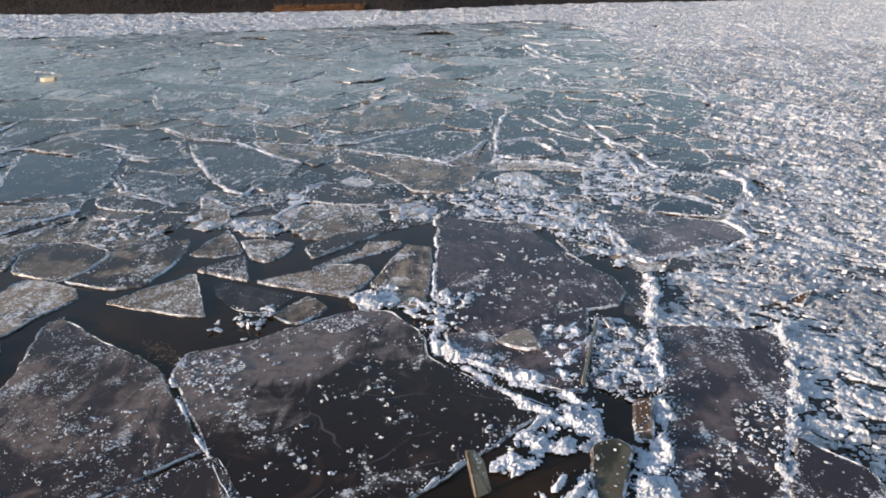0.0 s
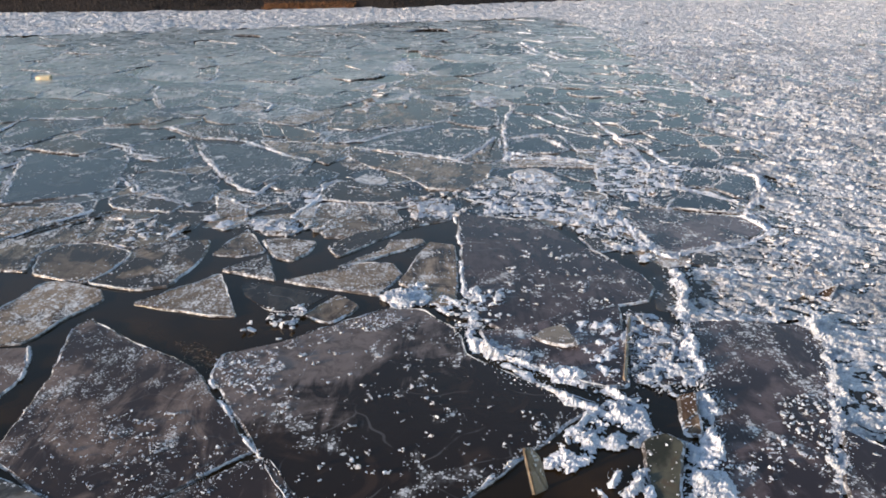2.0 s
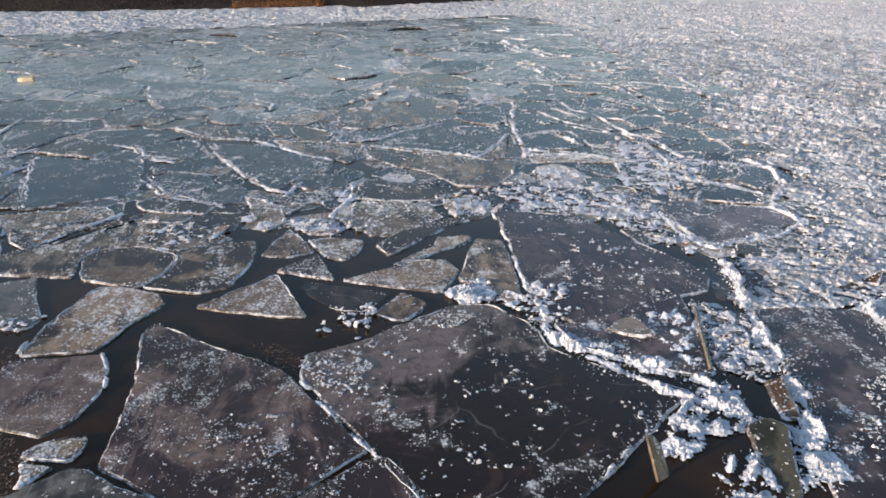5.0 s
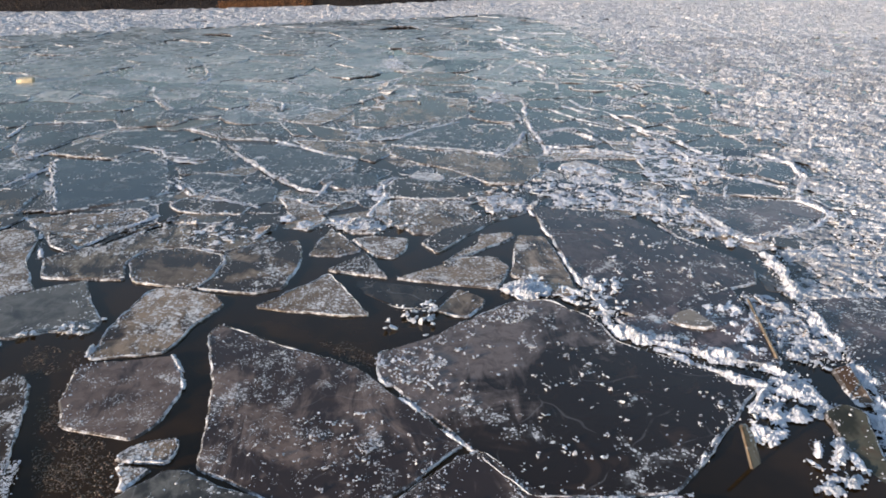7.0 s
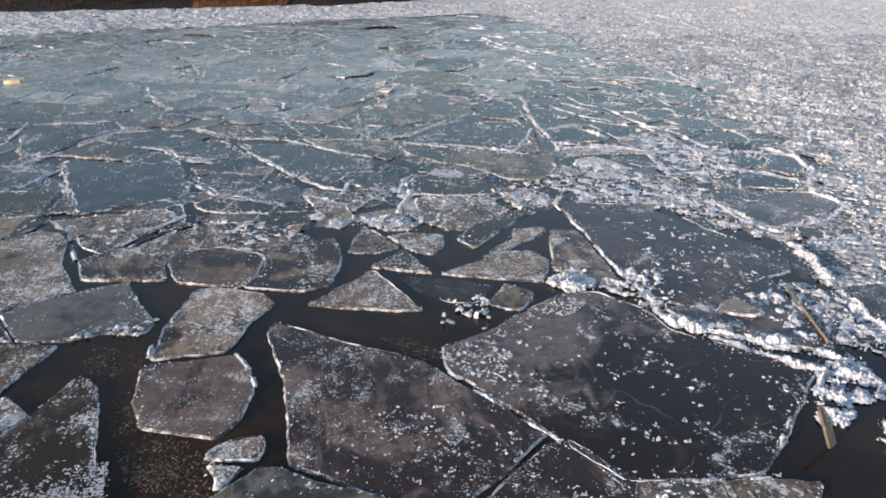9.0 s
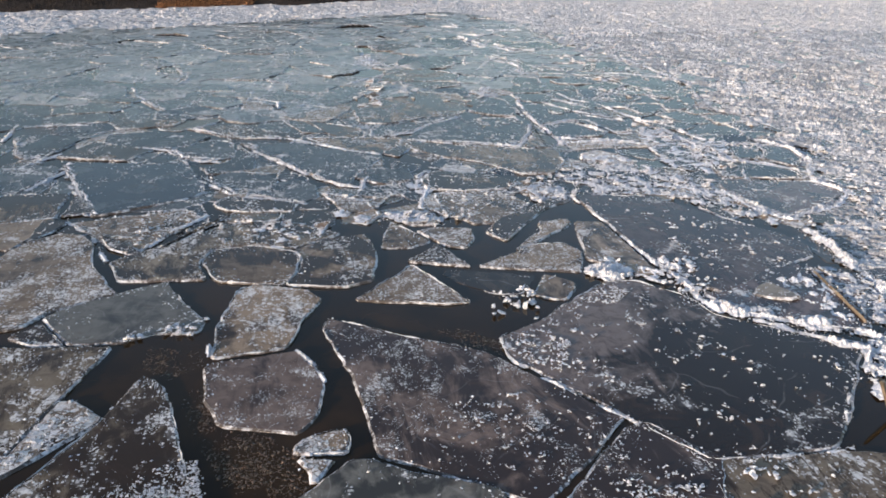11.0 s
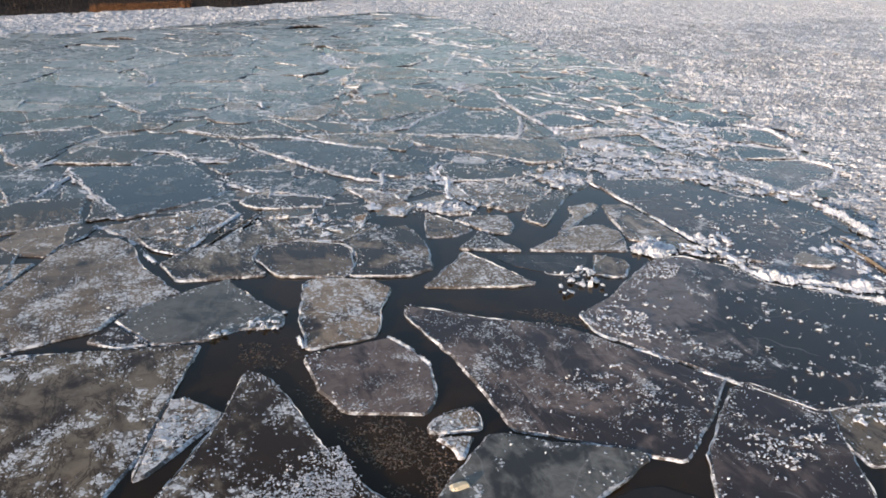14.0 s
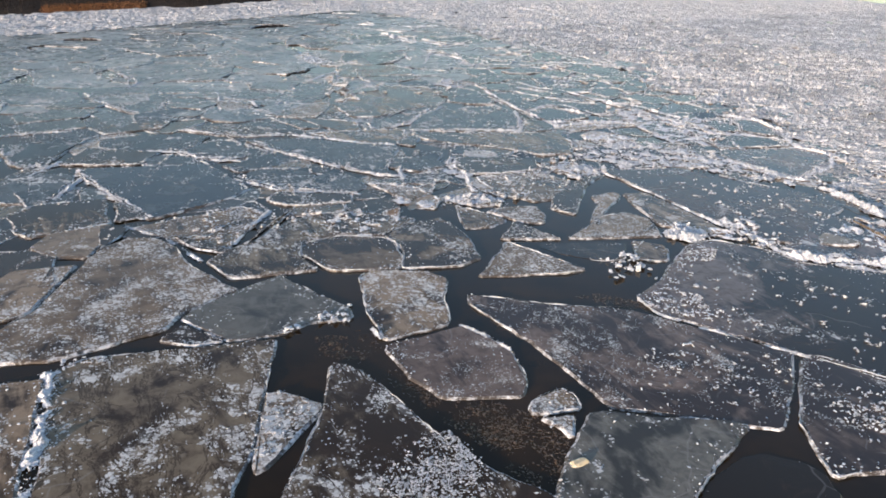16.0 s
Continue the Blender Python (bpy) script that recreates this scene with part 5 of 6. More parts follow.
ridge(0.06, 0.05, (2.52, 13.16), (2.67, 12.30), (2.90, 12.07), (3.81, 12.56))
ridge(0.05, 0.05, (0.57, 17.35), (1.44, 17.14), (2.40, 16.99))
ridge(0.05, 0.04, (-2.92, 18.32), (-1.81, 17.82), (-0.65, 17.49), (-0.16, 17.97))
ridge(0.05, 0.04, (-6.43, 18.01), (-5.69, 16.62), (-5.08, 15.63), (-4.59, 15.12))
ridge(0.05, 0.04, (3.88, 15.49), (4.37, 15.29), (4.74, 14.66))
ridge(0.05, 0.05, (1.60, 20.77), (2.18, 20.00), (2.93, 19.35), (3.36, 19.53))
pile(0.045, 18, (-0.53, 14.99), (0.11, 15.80), (0.67, 15.48), (1.79, 15.54), (2.48, 14.13), (2.40, 12.89), (2.81, 12.09), (2.32, 11.73), (1.87, 12.38), (1.13, 13.62), (0.13, 13.90))
pile(0.04, 55, (1.71, 10.09), (2.13, 10.00), (2.41, 9.58), (2.24, 8.23), (1.81, 7.98), (1.53, 8.19))
pile(0.05, 70, (1.61, 6.70), (2.05, 7.27), (2.23, 7.18), (1.97, 6.09), (1.46, 6.06))
pile(0.035, 60, (-1.55, 10.70), (-1.09, 10.96), (-0.51, 10.30), (-0.55, 9.85), (-1.09, 10.27))
pile(0.035, 65, (0.98, 9.73), (1.69, 10.09), (1.48, 8.43), (1.14, 8.17), (0.93, 8.92))
pile(0.035, 70, (-4.22, 13.30), (-4.00, 13.60), (-3.34, 13.40), (-3.28, 12.95), (-3.93, 12.99))
pile(0.04, 60, (-1.45, 14.35), (-0.85, 14.87), (-0.50, 14.25), (-0.77, 13.64), (-1.32, 13.61))
pile(0.04, 60, (2.88, 15.44), (3.87, 16.03), (3.88, 15.49), (3.10, 14.78))
crumb(0.027, 18, (-1.58, 9.98), (-0.65, 8.81), (0.72, 7.63), (-0.69, 6.05), (-2.02, 6.13), (-3.21, 8.35), (-2.57, 9.11))
crumb(0.034, 22, (-0.05, 13.01), (1.18, 12.95), (1.86, 11.49), (1.98, 10.54), (0.70, 10.12), (0.00, 10.42))
crumb(0.014, 60, (-4.80, 7.45), (-3.53, 7.37), (-2.86, 6.83), (-3.77, 5.98), (-4.80, 6.72))
crumb(0.018, 50, (-4.65, 7.40), (-3.58, 7.68), (-2.70, 6.63), (-3.28, 6.26), (-4.17, 6.30))
crumb(0.015, 90, (-3.02, 6.50), (-2.59, 6.21), (-2.50, 5.58), (-3.28, 5.18), (-3.44, 5.85))
ridge(0.045, 0.05, (-5.17, 14.85), (-4.70, 14.48), (-4.40, 14.17), (-4.24, 13.26), (-4.31, 12.86))
ridge(0.04, 0.045, (-3.14, 15.60), (-3.19, 14.66), (-2.60, 14.50), (-1.61, 14.27))
ridge(0.035, 0.04, (0.53, 22.10), (0.48, 20.12), (0.45, 18.34), (0.51, 17.35))
ridge(0.05, 0.05, (2.00, 29.73), (2.58, 27.83), (3.15, 26.62))
ridge(0.06, 0.05, (0.67, 17.91), (1.44, 17.75), (2.25, 17.38))
ridge(0.04, 0.04, (-7.40, 15.87), (-7.02, 15.37), (-6.79, 14.98))
ridge(0.05, 0.05, (4.62, 24.70), (5.81, 25.36), (7.13, 24.34))
ridge(0.05, 0.05, (-0.62, 20.90), (0.15, 22.42), (1.00, 23.27), (2.40, 23.98))
ridge(0.05, 0.04, (-3.92, 18.82), (-3.19, 18.75), (-2.54, 19.23), (-1.61, 20.35))
ridge(0.06, 0.05, (3.29, 19.35), (3.78, 18.74), (4.03, 17.32))
ridge(0.07, 0.06, (2.21, 34.56), (2.67, 32.24), (3.39, 30.55))
ridge(0.04, 0.04, (-10.12, 17.16), (-9.73, 15.99), (-9.17, 14.29))
ridge(0.035, 0.035, (-8.75, 13.20), (-8.10, 12.45), (-7.67, 13.16), (-7.23, 13.84))
ridge(0.04, 0.04, (-9.48, 14.07), (-8.96, 13.34), (-8.46, 11.90))
pile(0.03, 22, (-6.65, 13.31), (-6.05, 13.44), (-5.19, 13.08), (-5.28, 12.58), (-5.98, 12.41), (-6.54, 12.71))
pile(0.03, 16, (2.60, 18.30), (4.00, 17.32), (4.74, 16.87), (2.62, 14.61), (2.12, 15.40))
pile(0.03, 40, (-4.23, 13.53), (-3.62, 13.67), (-3.29, 13.02), (-3.70, 12.80), (-4.16, 12.98))
pile(0.03, 30, (-3.62, 15.04), (-3.02, 15.52), (-3.18, 14.49), (-3.56, 14.47))
ridge(0.04, 0.045, (-1.98, 6.06), (-1.68, 5.99), (-1.29, 5.99), (-0.87, 5.95), (-0.60, 5.99))
ridge(0.03, 0.04, (-6.93, 9.29), (-6.92, 8.96))
ridge(0.03, 0.04, (-5.91, 8.97), (-5.74, 8.59), (-5.64, 8.22))
ridge(0.03, 0.04, (-7.18, 10.35), (-7.00, 9.98))
# frost ridges, snow heaps and strewn crumbs further out
ridge(0.048, 0.041, (0.57, 17.43), (0.61, 19.64), (0.83, 21.75), (1.02, 22.44), full=True)
ridge(0.041, 0.035, (0.6, 17.65), (1.33, 17.33), (2.06, 17.28), (2.64, 17.01), full=True)
ridge(0.038, 0.032, (0.8, 19.27), (1.51, 19.68), (1.98, 19.54), (2.23, 18.19), (2.54, 18.11), full=True)
ridge(0.041, 0.035, (1.52, 21.79), (2.01, 20.56), (2.39, 20.18), (2.93, 19.48), full=True)
ridge(0.037, 0.032, (2.45, 13.72), (2.44, 13.09), (2.5, 12.58), (2.69, 12.16), (2.83, 12.01), full=True)
ridge(0.037, 0.032, (3.84, 15.42), (4.13, 15.26), (4.56, 14.88), (4.87, 14.48), full=True)
ridge(0.038, 0.032, (5.02, 16.51), (5.52, 16.61), (5.77, 16.31), (5.68, 15.68), (5.39, 15.15), (4.87, 14.48), full=True)
ridge(0.037, 0.032, (4.44, 13.72), (4.79, 13.59), (4.9, 13.32), (4.58, 12.92), (4.09, 12.53), (3.37, 12.21), full=True)
ridge(0.037, 0.032, (3.54, 18.02), (3.58, 16.93), (3.24, 15.75), (2.97, 15.21), full=True)
ridge(0.037, 0.032, (3.31, 14.25), (3.61, 14.9), (3.91, 15.25), full=True)
ridge(0.044, 0.037, (2.39, 22.87), (2.51, 21.84), (2.85, 21.53), full=True)
ridge(0.039, 0.033, (2.98, 21.41), (3.22, 20.05), (3.41, 19.51), (3.46, 18.99), (3.54, 18.02), full=True)
ridge(0.044, 0.038, (4.94, 23.0), (4.93, 21.51), full=True)
ridge(0.05, 0.042, (5.16, 25.83), (5.96, 25.43), (6.79, 24.64), (7.41, 23.88), full=True)
ridge(0.055, 0.047, (2.38, 29.79), (2.92, 28.14), (3.19, 26.36), full=True)
ridge(0.044, 0.037, (6.68, 22.74), (6.16, 21.38), full=True)
ridge(0.044, 0.037, (-2.77, 18.33), (-2.09, 18.08), (-1.29, 17.79), (-0.52, 17.37), (0.11, 18.57), (0.37, 19.36), full=True)
ridge(0.037, 0.032, (-6.44, 18.5), (-5.89, 17.12), (-5.29, 15.92), (-4.75, 15.2), (-4.43, 15.04), full=True)
ridge(0.037, 0.032, (-7.72, 20.07), (-6.89, 19.27), (-6.27, 19.03), (-5.52, 18.8), (-4.65, 17.95), (-3.74, 17.22), full=True)
ridge(0.037, 0.032, (-3.6, 19.43), (-3.7, 18.79), (-2.71, 18.94), (-1.97, 19.79), (-1.16, 20.4), full=True)
ridge(0.037, 0.032, (-3.64, 21.53), (-2.85, 22.6), (-1.95, 23.38), full=True)
ridge(0.037, 0.032, (-9.13, 14.66), (-9.58, 15.91), (-9.98, 17.15), full=True)
ridge(0.037, 0.032, (-9.25, 18.62), (-8.48, 18.4), (-7.95, 18.08), (-7.45, 17.27), (-7.1, 17.19), full=True)
ridge(0.037, 0.032, (-11.87, 21.1), (-11.81, 19.58), full=True)
ridge(0.037, 0.032, (-9.56, 24.16), (-8.9, 22.64), (-8.53, 21.95), full=True)
ridge(0.042, 0.036, (-8.62, 25.52), (-8.3, 26.29), (-8.45, 27.49), full=True)
ridge(0.041, 0.035, (-3.56, 25.09), (-2.85, 25.84), (-1.74, 26.85), full=True)
ridge(0.037, 0.032, (-8.03, 12.63), (-7.73, 13.19), (-7.19, 13.88), full=True)
ridge(0.037, 0.032, (-6.55, 14.78), (-6.06, 14.63), (-5.5, 14.27), full=True)
ridge(0.037, 0.032, (-7.26, 16.02), (-6.74, 15.11), full=True)
ridge(0.037, 0.032, (-6.37, 22.06), (-5.6, 21.42), (-5.02, 22.34), (-4.3, 21.82), full=True)
ridge(0.056, 0.048, (3.13, 32.38), (3.46, 31.33), (4.23, 30.75), full=True)
ridge(0.039, 0.033, (2.0, 22.15), (2.38, 21.38), full=True)
ridge(0.04, 0.034, (3.85, 25.32), (4.31, 24.92), (4.95, 24.7), full=True)
ridge(0.066, 0.056, (2.13, 37.94), (4.03, 36.62), (5.47, 36.37), full=True)
ridge(0.046, 0.04, (-2.95, 31.34), (-2.17, 29.17), (-1.76, 27.35), full=True)
ridge(0.037, 0.032, (-2.24, 15.14), (-2.99, 15.65), (-3.09, 14.93), (-3.36, 14.11), (-3.47, 13.66), full=True)
ridge(0.037, 0.032, (-4.39, 14.87), (-4.3, 15.4), (-4.17, 15.59), full=True)
pile(0.05, 45, (0.5, 16.38), (1.28, 16.61), (1.67, 15.86), (1.27, 15.13), (0.62, 15.27))
pile(0.045, 40, (-0.25, 14.1), (0.06, 14.26), (0.21, 13.91), (-0.05, 13.66))
pile(0.04, 35, (-4.0, 13.35), (-3.44, 13.52), (-3.21, 13.11), (-3.27, 12.71), (-3.74, 12.9))
pile(0.05, 30, (4.31, 16.96), (4.98, 16.99), (4.72, 16.26), (4.22, 16.36))
pile(0.05, 40, (3.61, 23.68), (4.69, 23.36), (4.71, 22.64), (3.4, 22.22))
pile(0.05, 35, (2.26, 27.08), (3.13, 26.64), (3.03, 25.71), (2.16, 25.94))
pile(0.04, 30, (-5.07, 13.88), (-4.48, 13.61), (-4.27, 13.06), (-4.75, 13.18))
crumb(0.03, 60, (-2.97, 14.28), (-2.16, 14.48), (-1.49, 14.04), (-1.53, 13.46), (-2.32, 12.75), (-2.89, 12.73), clump=0.5, span=0.6)
crumb(0.03, 22, (-10.68, 29.85), (-8.66, 28.56), (-8.3, 27.29), (-9.62, 27.21), clump=0.5, span=0.6)
crumb(0.032, 22, (-3.36, 33.41), (-1.73, 32.79), (-1.46, 26.87), (-2.42, 27.32), clump=0.5, span=0.6)
crumb(0.028, 40, (-1.0, 20.01), (0.28, 20.48), (0.25, 19.09), (-0.82, 18.78), clump=0.5, span=0.6)
crumb(0.03, 26, (-3.62, 26.27), (-2.53, 26.33), (-2.38, 24.55), (-3.4, 24.5), clump=0.5, span=0.6)
crumb(0.03, 26, (-7.35, 26.54), (-5.52, 26.64), (-5.17, 24.83), (-6.93, 24.9), clump=0.5, span=0.6)
crumb(0.028, 34, (-7.78, 20.25), (-6.87, 20.12), (-5.45, 19.07), (-5.63, 18.7), (-6.8, 19.0), clump=0.5, span=0.6)
crumb(0.024, 60, (-6.97, 13.5), (-5.28, 13.29), (-5.08, 12.43), (-6.32, 12.45), clump=0.5, span=0.6)
crumb(0.026, 30, (-2.45, 17.87), (-1.53, 17.55), (-1.49, 17.02), (-2.23, 17.08), clump=0.5, span=0.6)
crumb(0.03, 24, (-7.19, 38.26), (-5.56, 37.8), (-4.85, 32.59), (-5.95, 32.52), clump=0.5, span=0.6)
crumb(0.024, 40, (-11.23, 18.53), (-10.44, 18.56), (-10.46, 17.58), (-10.59, 17.34), clump=0.5, span=0.6)
crumb(0.03, 24, (-17.21, 31.13), (-14.37, 32.72), (-13.13, 34.34), (-12.52, 31.42), (-14.75, 29.61), clump=0.5, span=0.6)
crumb(0.028, 30, (-0.65, 23.45), (0.5, 23.51), (0.47, 22.42), (-0.62, 22.01), clump=0.5, span=0.6)
ridge(0.037, 0.03, (-9.76, 25.22), (-9.54, 24.12), (-9.06, 23.1), (-8.62, 22.27), full=True)
ridge(0.037, 0.03, (-8.0, 22.41), (-7.98, 23.12), (-7.7, 23.55), full=True)
ridge(0.037, 0.03, (-11.65, 20.85), (-10.97, 20.9), (-10.14, 20.8), full=True)
ridge(0.037, 0.03, (-5.7, 22.04), (-5.73, 22.79), (-6.86, 23.92), (-6.37, 24.17), (-6.69, 21.66), (-5.86, 21.07), full=True)
ridge(0.037, 0.03, (-8.05, 18.18), (-7.81, 17.64), (-7.16, 17.43), full=True)
ridge(0.037, 0.03, (-9.6, 19.06), (-8.88, 18.54), (-8.09, 18.43), full=True)
ridge(0.037, 0.03, (-10.05, 17.54), (-9.73, 16.29), (-9.36, 15.16), (-9.02, 14.29), full=True)
ridge(0.037, 0.03, (-10.46, 15.86), (-10.21, 16.45), (-10.03, 16.95), full=True)
ridge(0.037, 0.03, (-11.28, 16.99), (-10.84, 17.49), (-10.38, 18.28), full=True)
ridge(0.037, 0.03, (-11.52, 19.55), (-11.21, 18.34), (-10.67, 17.95), (-10.38, 18.06), full=True)
ridge(0.037, 0.03, (-7.18, 26.19), (-6.48, 26.65), (-5.75, 27.04), full=True)
ridge(0.037, 0.03, (-8.62, 26.16), (-8.5, 27.07), (-8.72, 28.13), full=True)
crumb(0.03, 24, (-10.05, 29.82), (-8.52, 28.93), (-8.57, 27.58), (-10.02, 28.01), clump=0.5, span=0.6)
crumb(0.028, 40, (-11.57, 20.05), (-11.1, 18.3), (-10.38, 18.28), (-10.76, 17.78), (-11.27, 17.95), clump=0.5, span=0.6)
crumb(0.022, 120, (-8.23, 14.16), (-7.75, 14.3), (-7.4, 14.12), (-7.37, 13.72), (-7.91, 12.96), (-8.29, 13.48), clump=0.5, span=0.6)
crumb(0.045, 55, (-3.39, 9.63), (-3.11, 10.02), (-2.53, 10.25), (-2.76, 9.5), (-3.04, 9.47), clump=0.8)
crumb(0.065, 45, (-1.63, 10.41), (-1.2, 10.87), (-0.86, 10.8), (-1.06, 10.29), (-1.61, 10.16), clump=0.9)
crumb(0.070, 40, (-0.5, 10.39), (0.15, 10.71), (0.14, 10.05), (-0.33, 9.55), (-0.57, 9.6), (-0.71, 9.82), clump=0.9)
crumb(0.040, 170, (-7.59, 9.72), (-7.38, 9.86), (-7.13, 9.75), (-7.15, 9.55), (-7.5, 9.56), clump=0.8)
crumb(0.035, 150, (-7.96, 9.6), (-7.8, 9.68), (-7.68, 9.57), (-7.75, 9.44), clump=0.8)
crumb(0.030, 120, (-10.46, 9.66), (-10.29, 9.84), (-9.79, 9.74), (-9.86, 9.56), (-10.29, 9.60), clump=0.8)
ridge(0.07, 0.06, (13.24, 42.85), (13.33, 39.66), (12.82, 35.52), (12.93, 32.99))
ridge(0.075, 0.065, (6.68, 30.04), (7.0, 28.37), (7.01, 25.49), (7.05, 24.25))
pile(0.05, 60, (0.71, 6.47), (0.94, 6.23), (1.3, 6.41), (1.25, 6.11), (1.04, 5.83), (0.58, 5.84))
# the heap where three floes press together
pile(0.06, 62, (0.28, 6.80), (0.44, 7.08), (0.80, 7.54), (1.18, 7.94), (1.51, 8.01), (1.57, 7.62), (1.45, 7.31), (1.14, 7.15), (0.89, 7.00), (0.75, 6.73), (0.46, 6.59))
ridge(0.045, 0.075, (0.40, 7.00), (0.80, 7.50), (1.16, 7.90), (1.48, 7.98))
ridge(0.05, 0.06, (0.90, 6.45), (1.05, 6.82), (1.28, 7.12))
ridge(0.06, 0.07, (1.05, 6.33), (1.18, 6.55), (1.27, 6.66))
ridge(0.05, 0.05, (1.20, 7.15), (1.45, 7.28), (1.62, 7.30), (1.78, 7.12))
pile(0.04, 90, (1.78, 7.18), (1.95, 7.04), (1.91, 6.77), (2.17, 6.52), (2.02, 6.20), (1.54, 6.20), (1.66, 6.76))
floe("green", 0.06, (1.34, 7.16), (1.61, 7.24), (1.75, 7.03), (1.54, 6.32), (1.40, 5.95), (1.15, 5.95), (1.23, 6.31), top=0.03, slope=(0.16, 0.05), rim=0.2, label="smooth greenish tilted ice plate beside snow")
floe("tawny", 0.05, (1.89, 8.02), (2.14, 8.03), (2.06, 7.50), (2.00, 7.20), (1.80, 7.27), top=0.045, slope=(0.22, 0.0), rim=0.1, label="smooth brown tilted ice plate under a snow ridge")
floe("brown", 0.05, (3.50, 7.40), (3.72, 7.14), (4.05, 6.82), (3.95, 6.10), (3.02, 6.02), (3.16, 6.60), top=0.045, label="brown clear plate frozen into the brash ice")
crumb(0.022, 150, (3.40, 7.20), (3.95, 6.70), (3.85, 6.15), (3.10, 6.15))
# crumbs gathered on corners and along edges
crumb(0.023, 380, (-3.50, 8.62), (-3.34, 8.98), (-2.88, 8.92), (-2.57, 8.52), (-2.62, 7.91), (-2.81, 7.67), (-3.10, 8.01), clump=0.45, span=0.4)
crumb(0.016, 420, (-2.94, 8.89), (-2.16, 9.58), (-1.53, 10.02), (-1.20, 9.82), (-1.54, 9.49), (-2.20, 9.09), clump=0.5, span=0.5)
pile(0.065, 60, (-1.67, 10.50), (-1.22, 10.89), (-0.91, 10.53), (-1.00, 10.17), (-1.47, 10.15))
crumb(0.030, 150, (3.18, 8.13), (3.61, 7.92), (3.32, 7.09), (2.55, 6.54), (2.03, 6.60), (2.26, 7.05), (2.84, 7.46), clump=0.35, span=0.45)
crumb(0.024, 260, (-3.29, 5.94), (-2.42, 6.00), (-2.49, 5.75), (-3.02, 5.35), (-3.24, 5.62), clump=0.45, span=0.4)
crumb(0.03, 45, (-1.86, 6.01), (-0.74, 5.86), (-1.11, 5.15), (-2.02, 5.36))
crumb(0.022, 80, (-3.43, 6.01), (-2.61, 6.00), (-2.33, 5.76), (-2.71, 5.36), (-3.41, 5.59))
ridge(0.07, 0.06, (0.52, 17.46), (1.22, 17.57), (2.30, 17.32))
ridge(0.055, 0.05, (1.32, 19.53), (1.73, 18.93), (1.99, 18.30))
ridge(0.055, 0.05, (3.78, 15.62), (4.38, 15.20), (4.89, 14.44))
ridge(0.07, 0.07, (5.05, 16.69), (5.63, 16.32), (5.37, 15.17))
ridge(0.06, 0.06, (4.58, 13.95), (4.80, 13.30))
ridge(0.05, 0.05, (-7.47, 16.00), (-6.89, 15.17))
ridge(0.045, 0.04, (-6.66, 14.84), (-6.12, 14.70), (-5.52, 14.33))
ridge(0.045, 0.04, (-5.05, 14.74), (-4.48, 14.19))
ridge(0.045, 0.04, (-6.51, 14.29), (-6.01, 14.06))
ridge(0.05, 0.05, (-3.33, 14.81), (-3.22, 15.51), (-2.92, 15.89))
ridge(0.05, 0.045, (1.02, 26.98), (2.01, 28.91), (2.79, 27.08), (3.07, 26.33))
ridge(0.06, 0.05, (2.06, 33.66), (2.28, 32.25), (2.63, 31.34))
ridge(0.06, 0.06, (6.67, 25.02), (6.96, 24.23), (7.30, 23.70))
ridge(0.06, 0.05, (4.50, 25.33), (4.70, 23.72), (4.63, 22.98))
ridge(0.05, 0.05, (-0.55, 23.09), (-0.06, 23.48), (0.61, 23.90))
pile(0.03, 45, (-5.06, 13.51), (-5.01, 14.04), (-4.78, 13.96), (-4.70, 13.47))
pile(0.04, 30, (-0.22, 23.48), (0.46, 24.13), (0.64, 22.78), (0.08, 22.40))
pile(0.04, 25, (-3.34, 31.25), (-2.35, 30.67), (-1.99, 27.83), (-2.70, 28.32))
crumb(0.012, 900, (-8.42, 8.20), (-8.19, 8.19), (-7.99, 7.92), (-8.20, 7.67), (-8.48, 7.39), (-8.73, 7.21))
crumb(0.012, 2000, (-7.83, 6.58), (-7.26, 7.01), (-6.94, 7.00), (-6.86, 6.19), (-7.16, 5.93), (-7.92, 6.16))
pile(0.04, 25, (2.62, 18.62), (3.71, 18.86), (3.57, 16.95), (2.83, 17.56))


# ---- slabs standing on edge, loose blocks, slush ----
def standing_slab(x, y, length, rise, thick, turn, lean, label, kind="hazy"):
    """A broken plate squeezed up on edge between the floes."""
    w = length / 2
    corners = [(-w, 0.0), (-w * 0.82, rise), (w * 0.25, rise * 0.93), (w * 0.9, rise * 0.7), (w, 0.0)]
    ob, pts, out = slab("ice_slab", corners, thick, 0.0, ICE[kind], 0.006, 0.04, worn=0.008, edged=False)
    cx, cy = ob.location.x, ob.location.y
    ob.matrix_world = pose(x, y, -0.05, 0, 0, turn) @ pose(0, 0, 0, lean, 0, 0) @ Matrix.Translation((cx, cy, 0))
    tagged(ob, label, "ice slab", "slabs squeezed up on edge")


standing_slab(0.24, 6.35, 0.19, 0.50, 0.035, 35, 64, "pale beige ice slab standing on edge in the water", "slab")
standing_slab(1.62, 9.09, 1.87, 0.13, 0.045, 77, 70, "thin brown-grey ice slab standing on edge in snow", "slab")


def ice_block(x, y, size, label):
    shape = [(-1.0, -0.45), (-0.2, -0.6), (1.0, -0.4), (0.9, 0.35), (0.1, 0.55), (-0.85, 0.4)]
    ob, pts, out = slab("ice_block", [(x + size * a, y + size * b) for a, b in shape], size * 0.7, size * 0.5, ICE["cream"], 0.01, 0.06, (0.05, 0.1), edged=False)
    tagged(ob, label, "ice block")


ice_block(-13.8, 26.2, 0.26, "pale yellowish block of ice on flat ice")
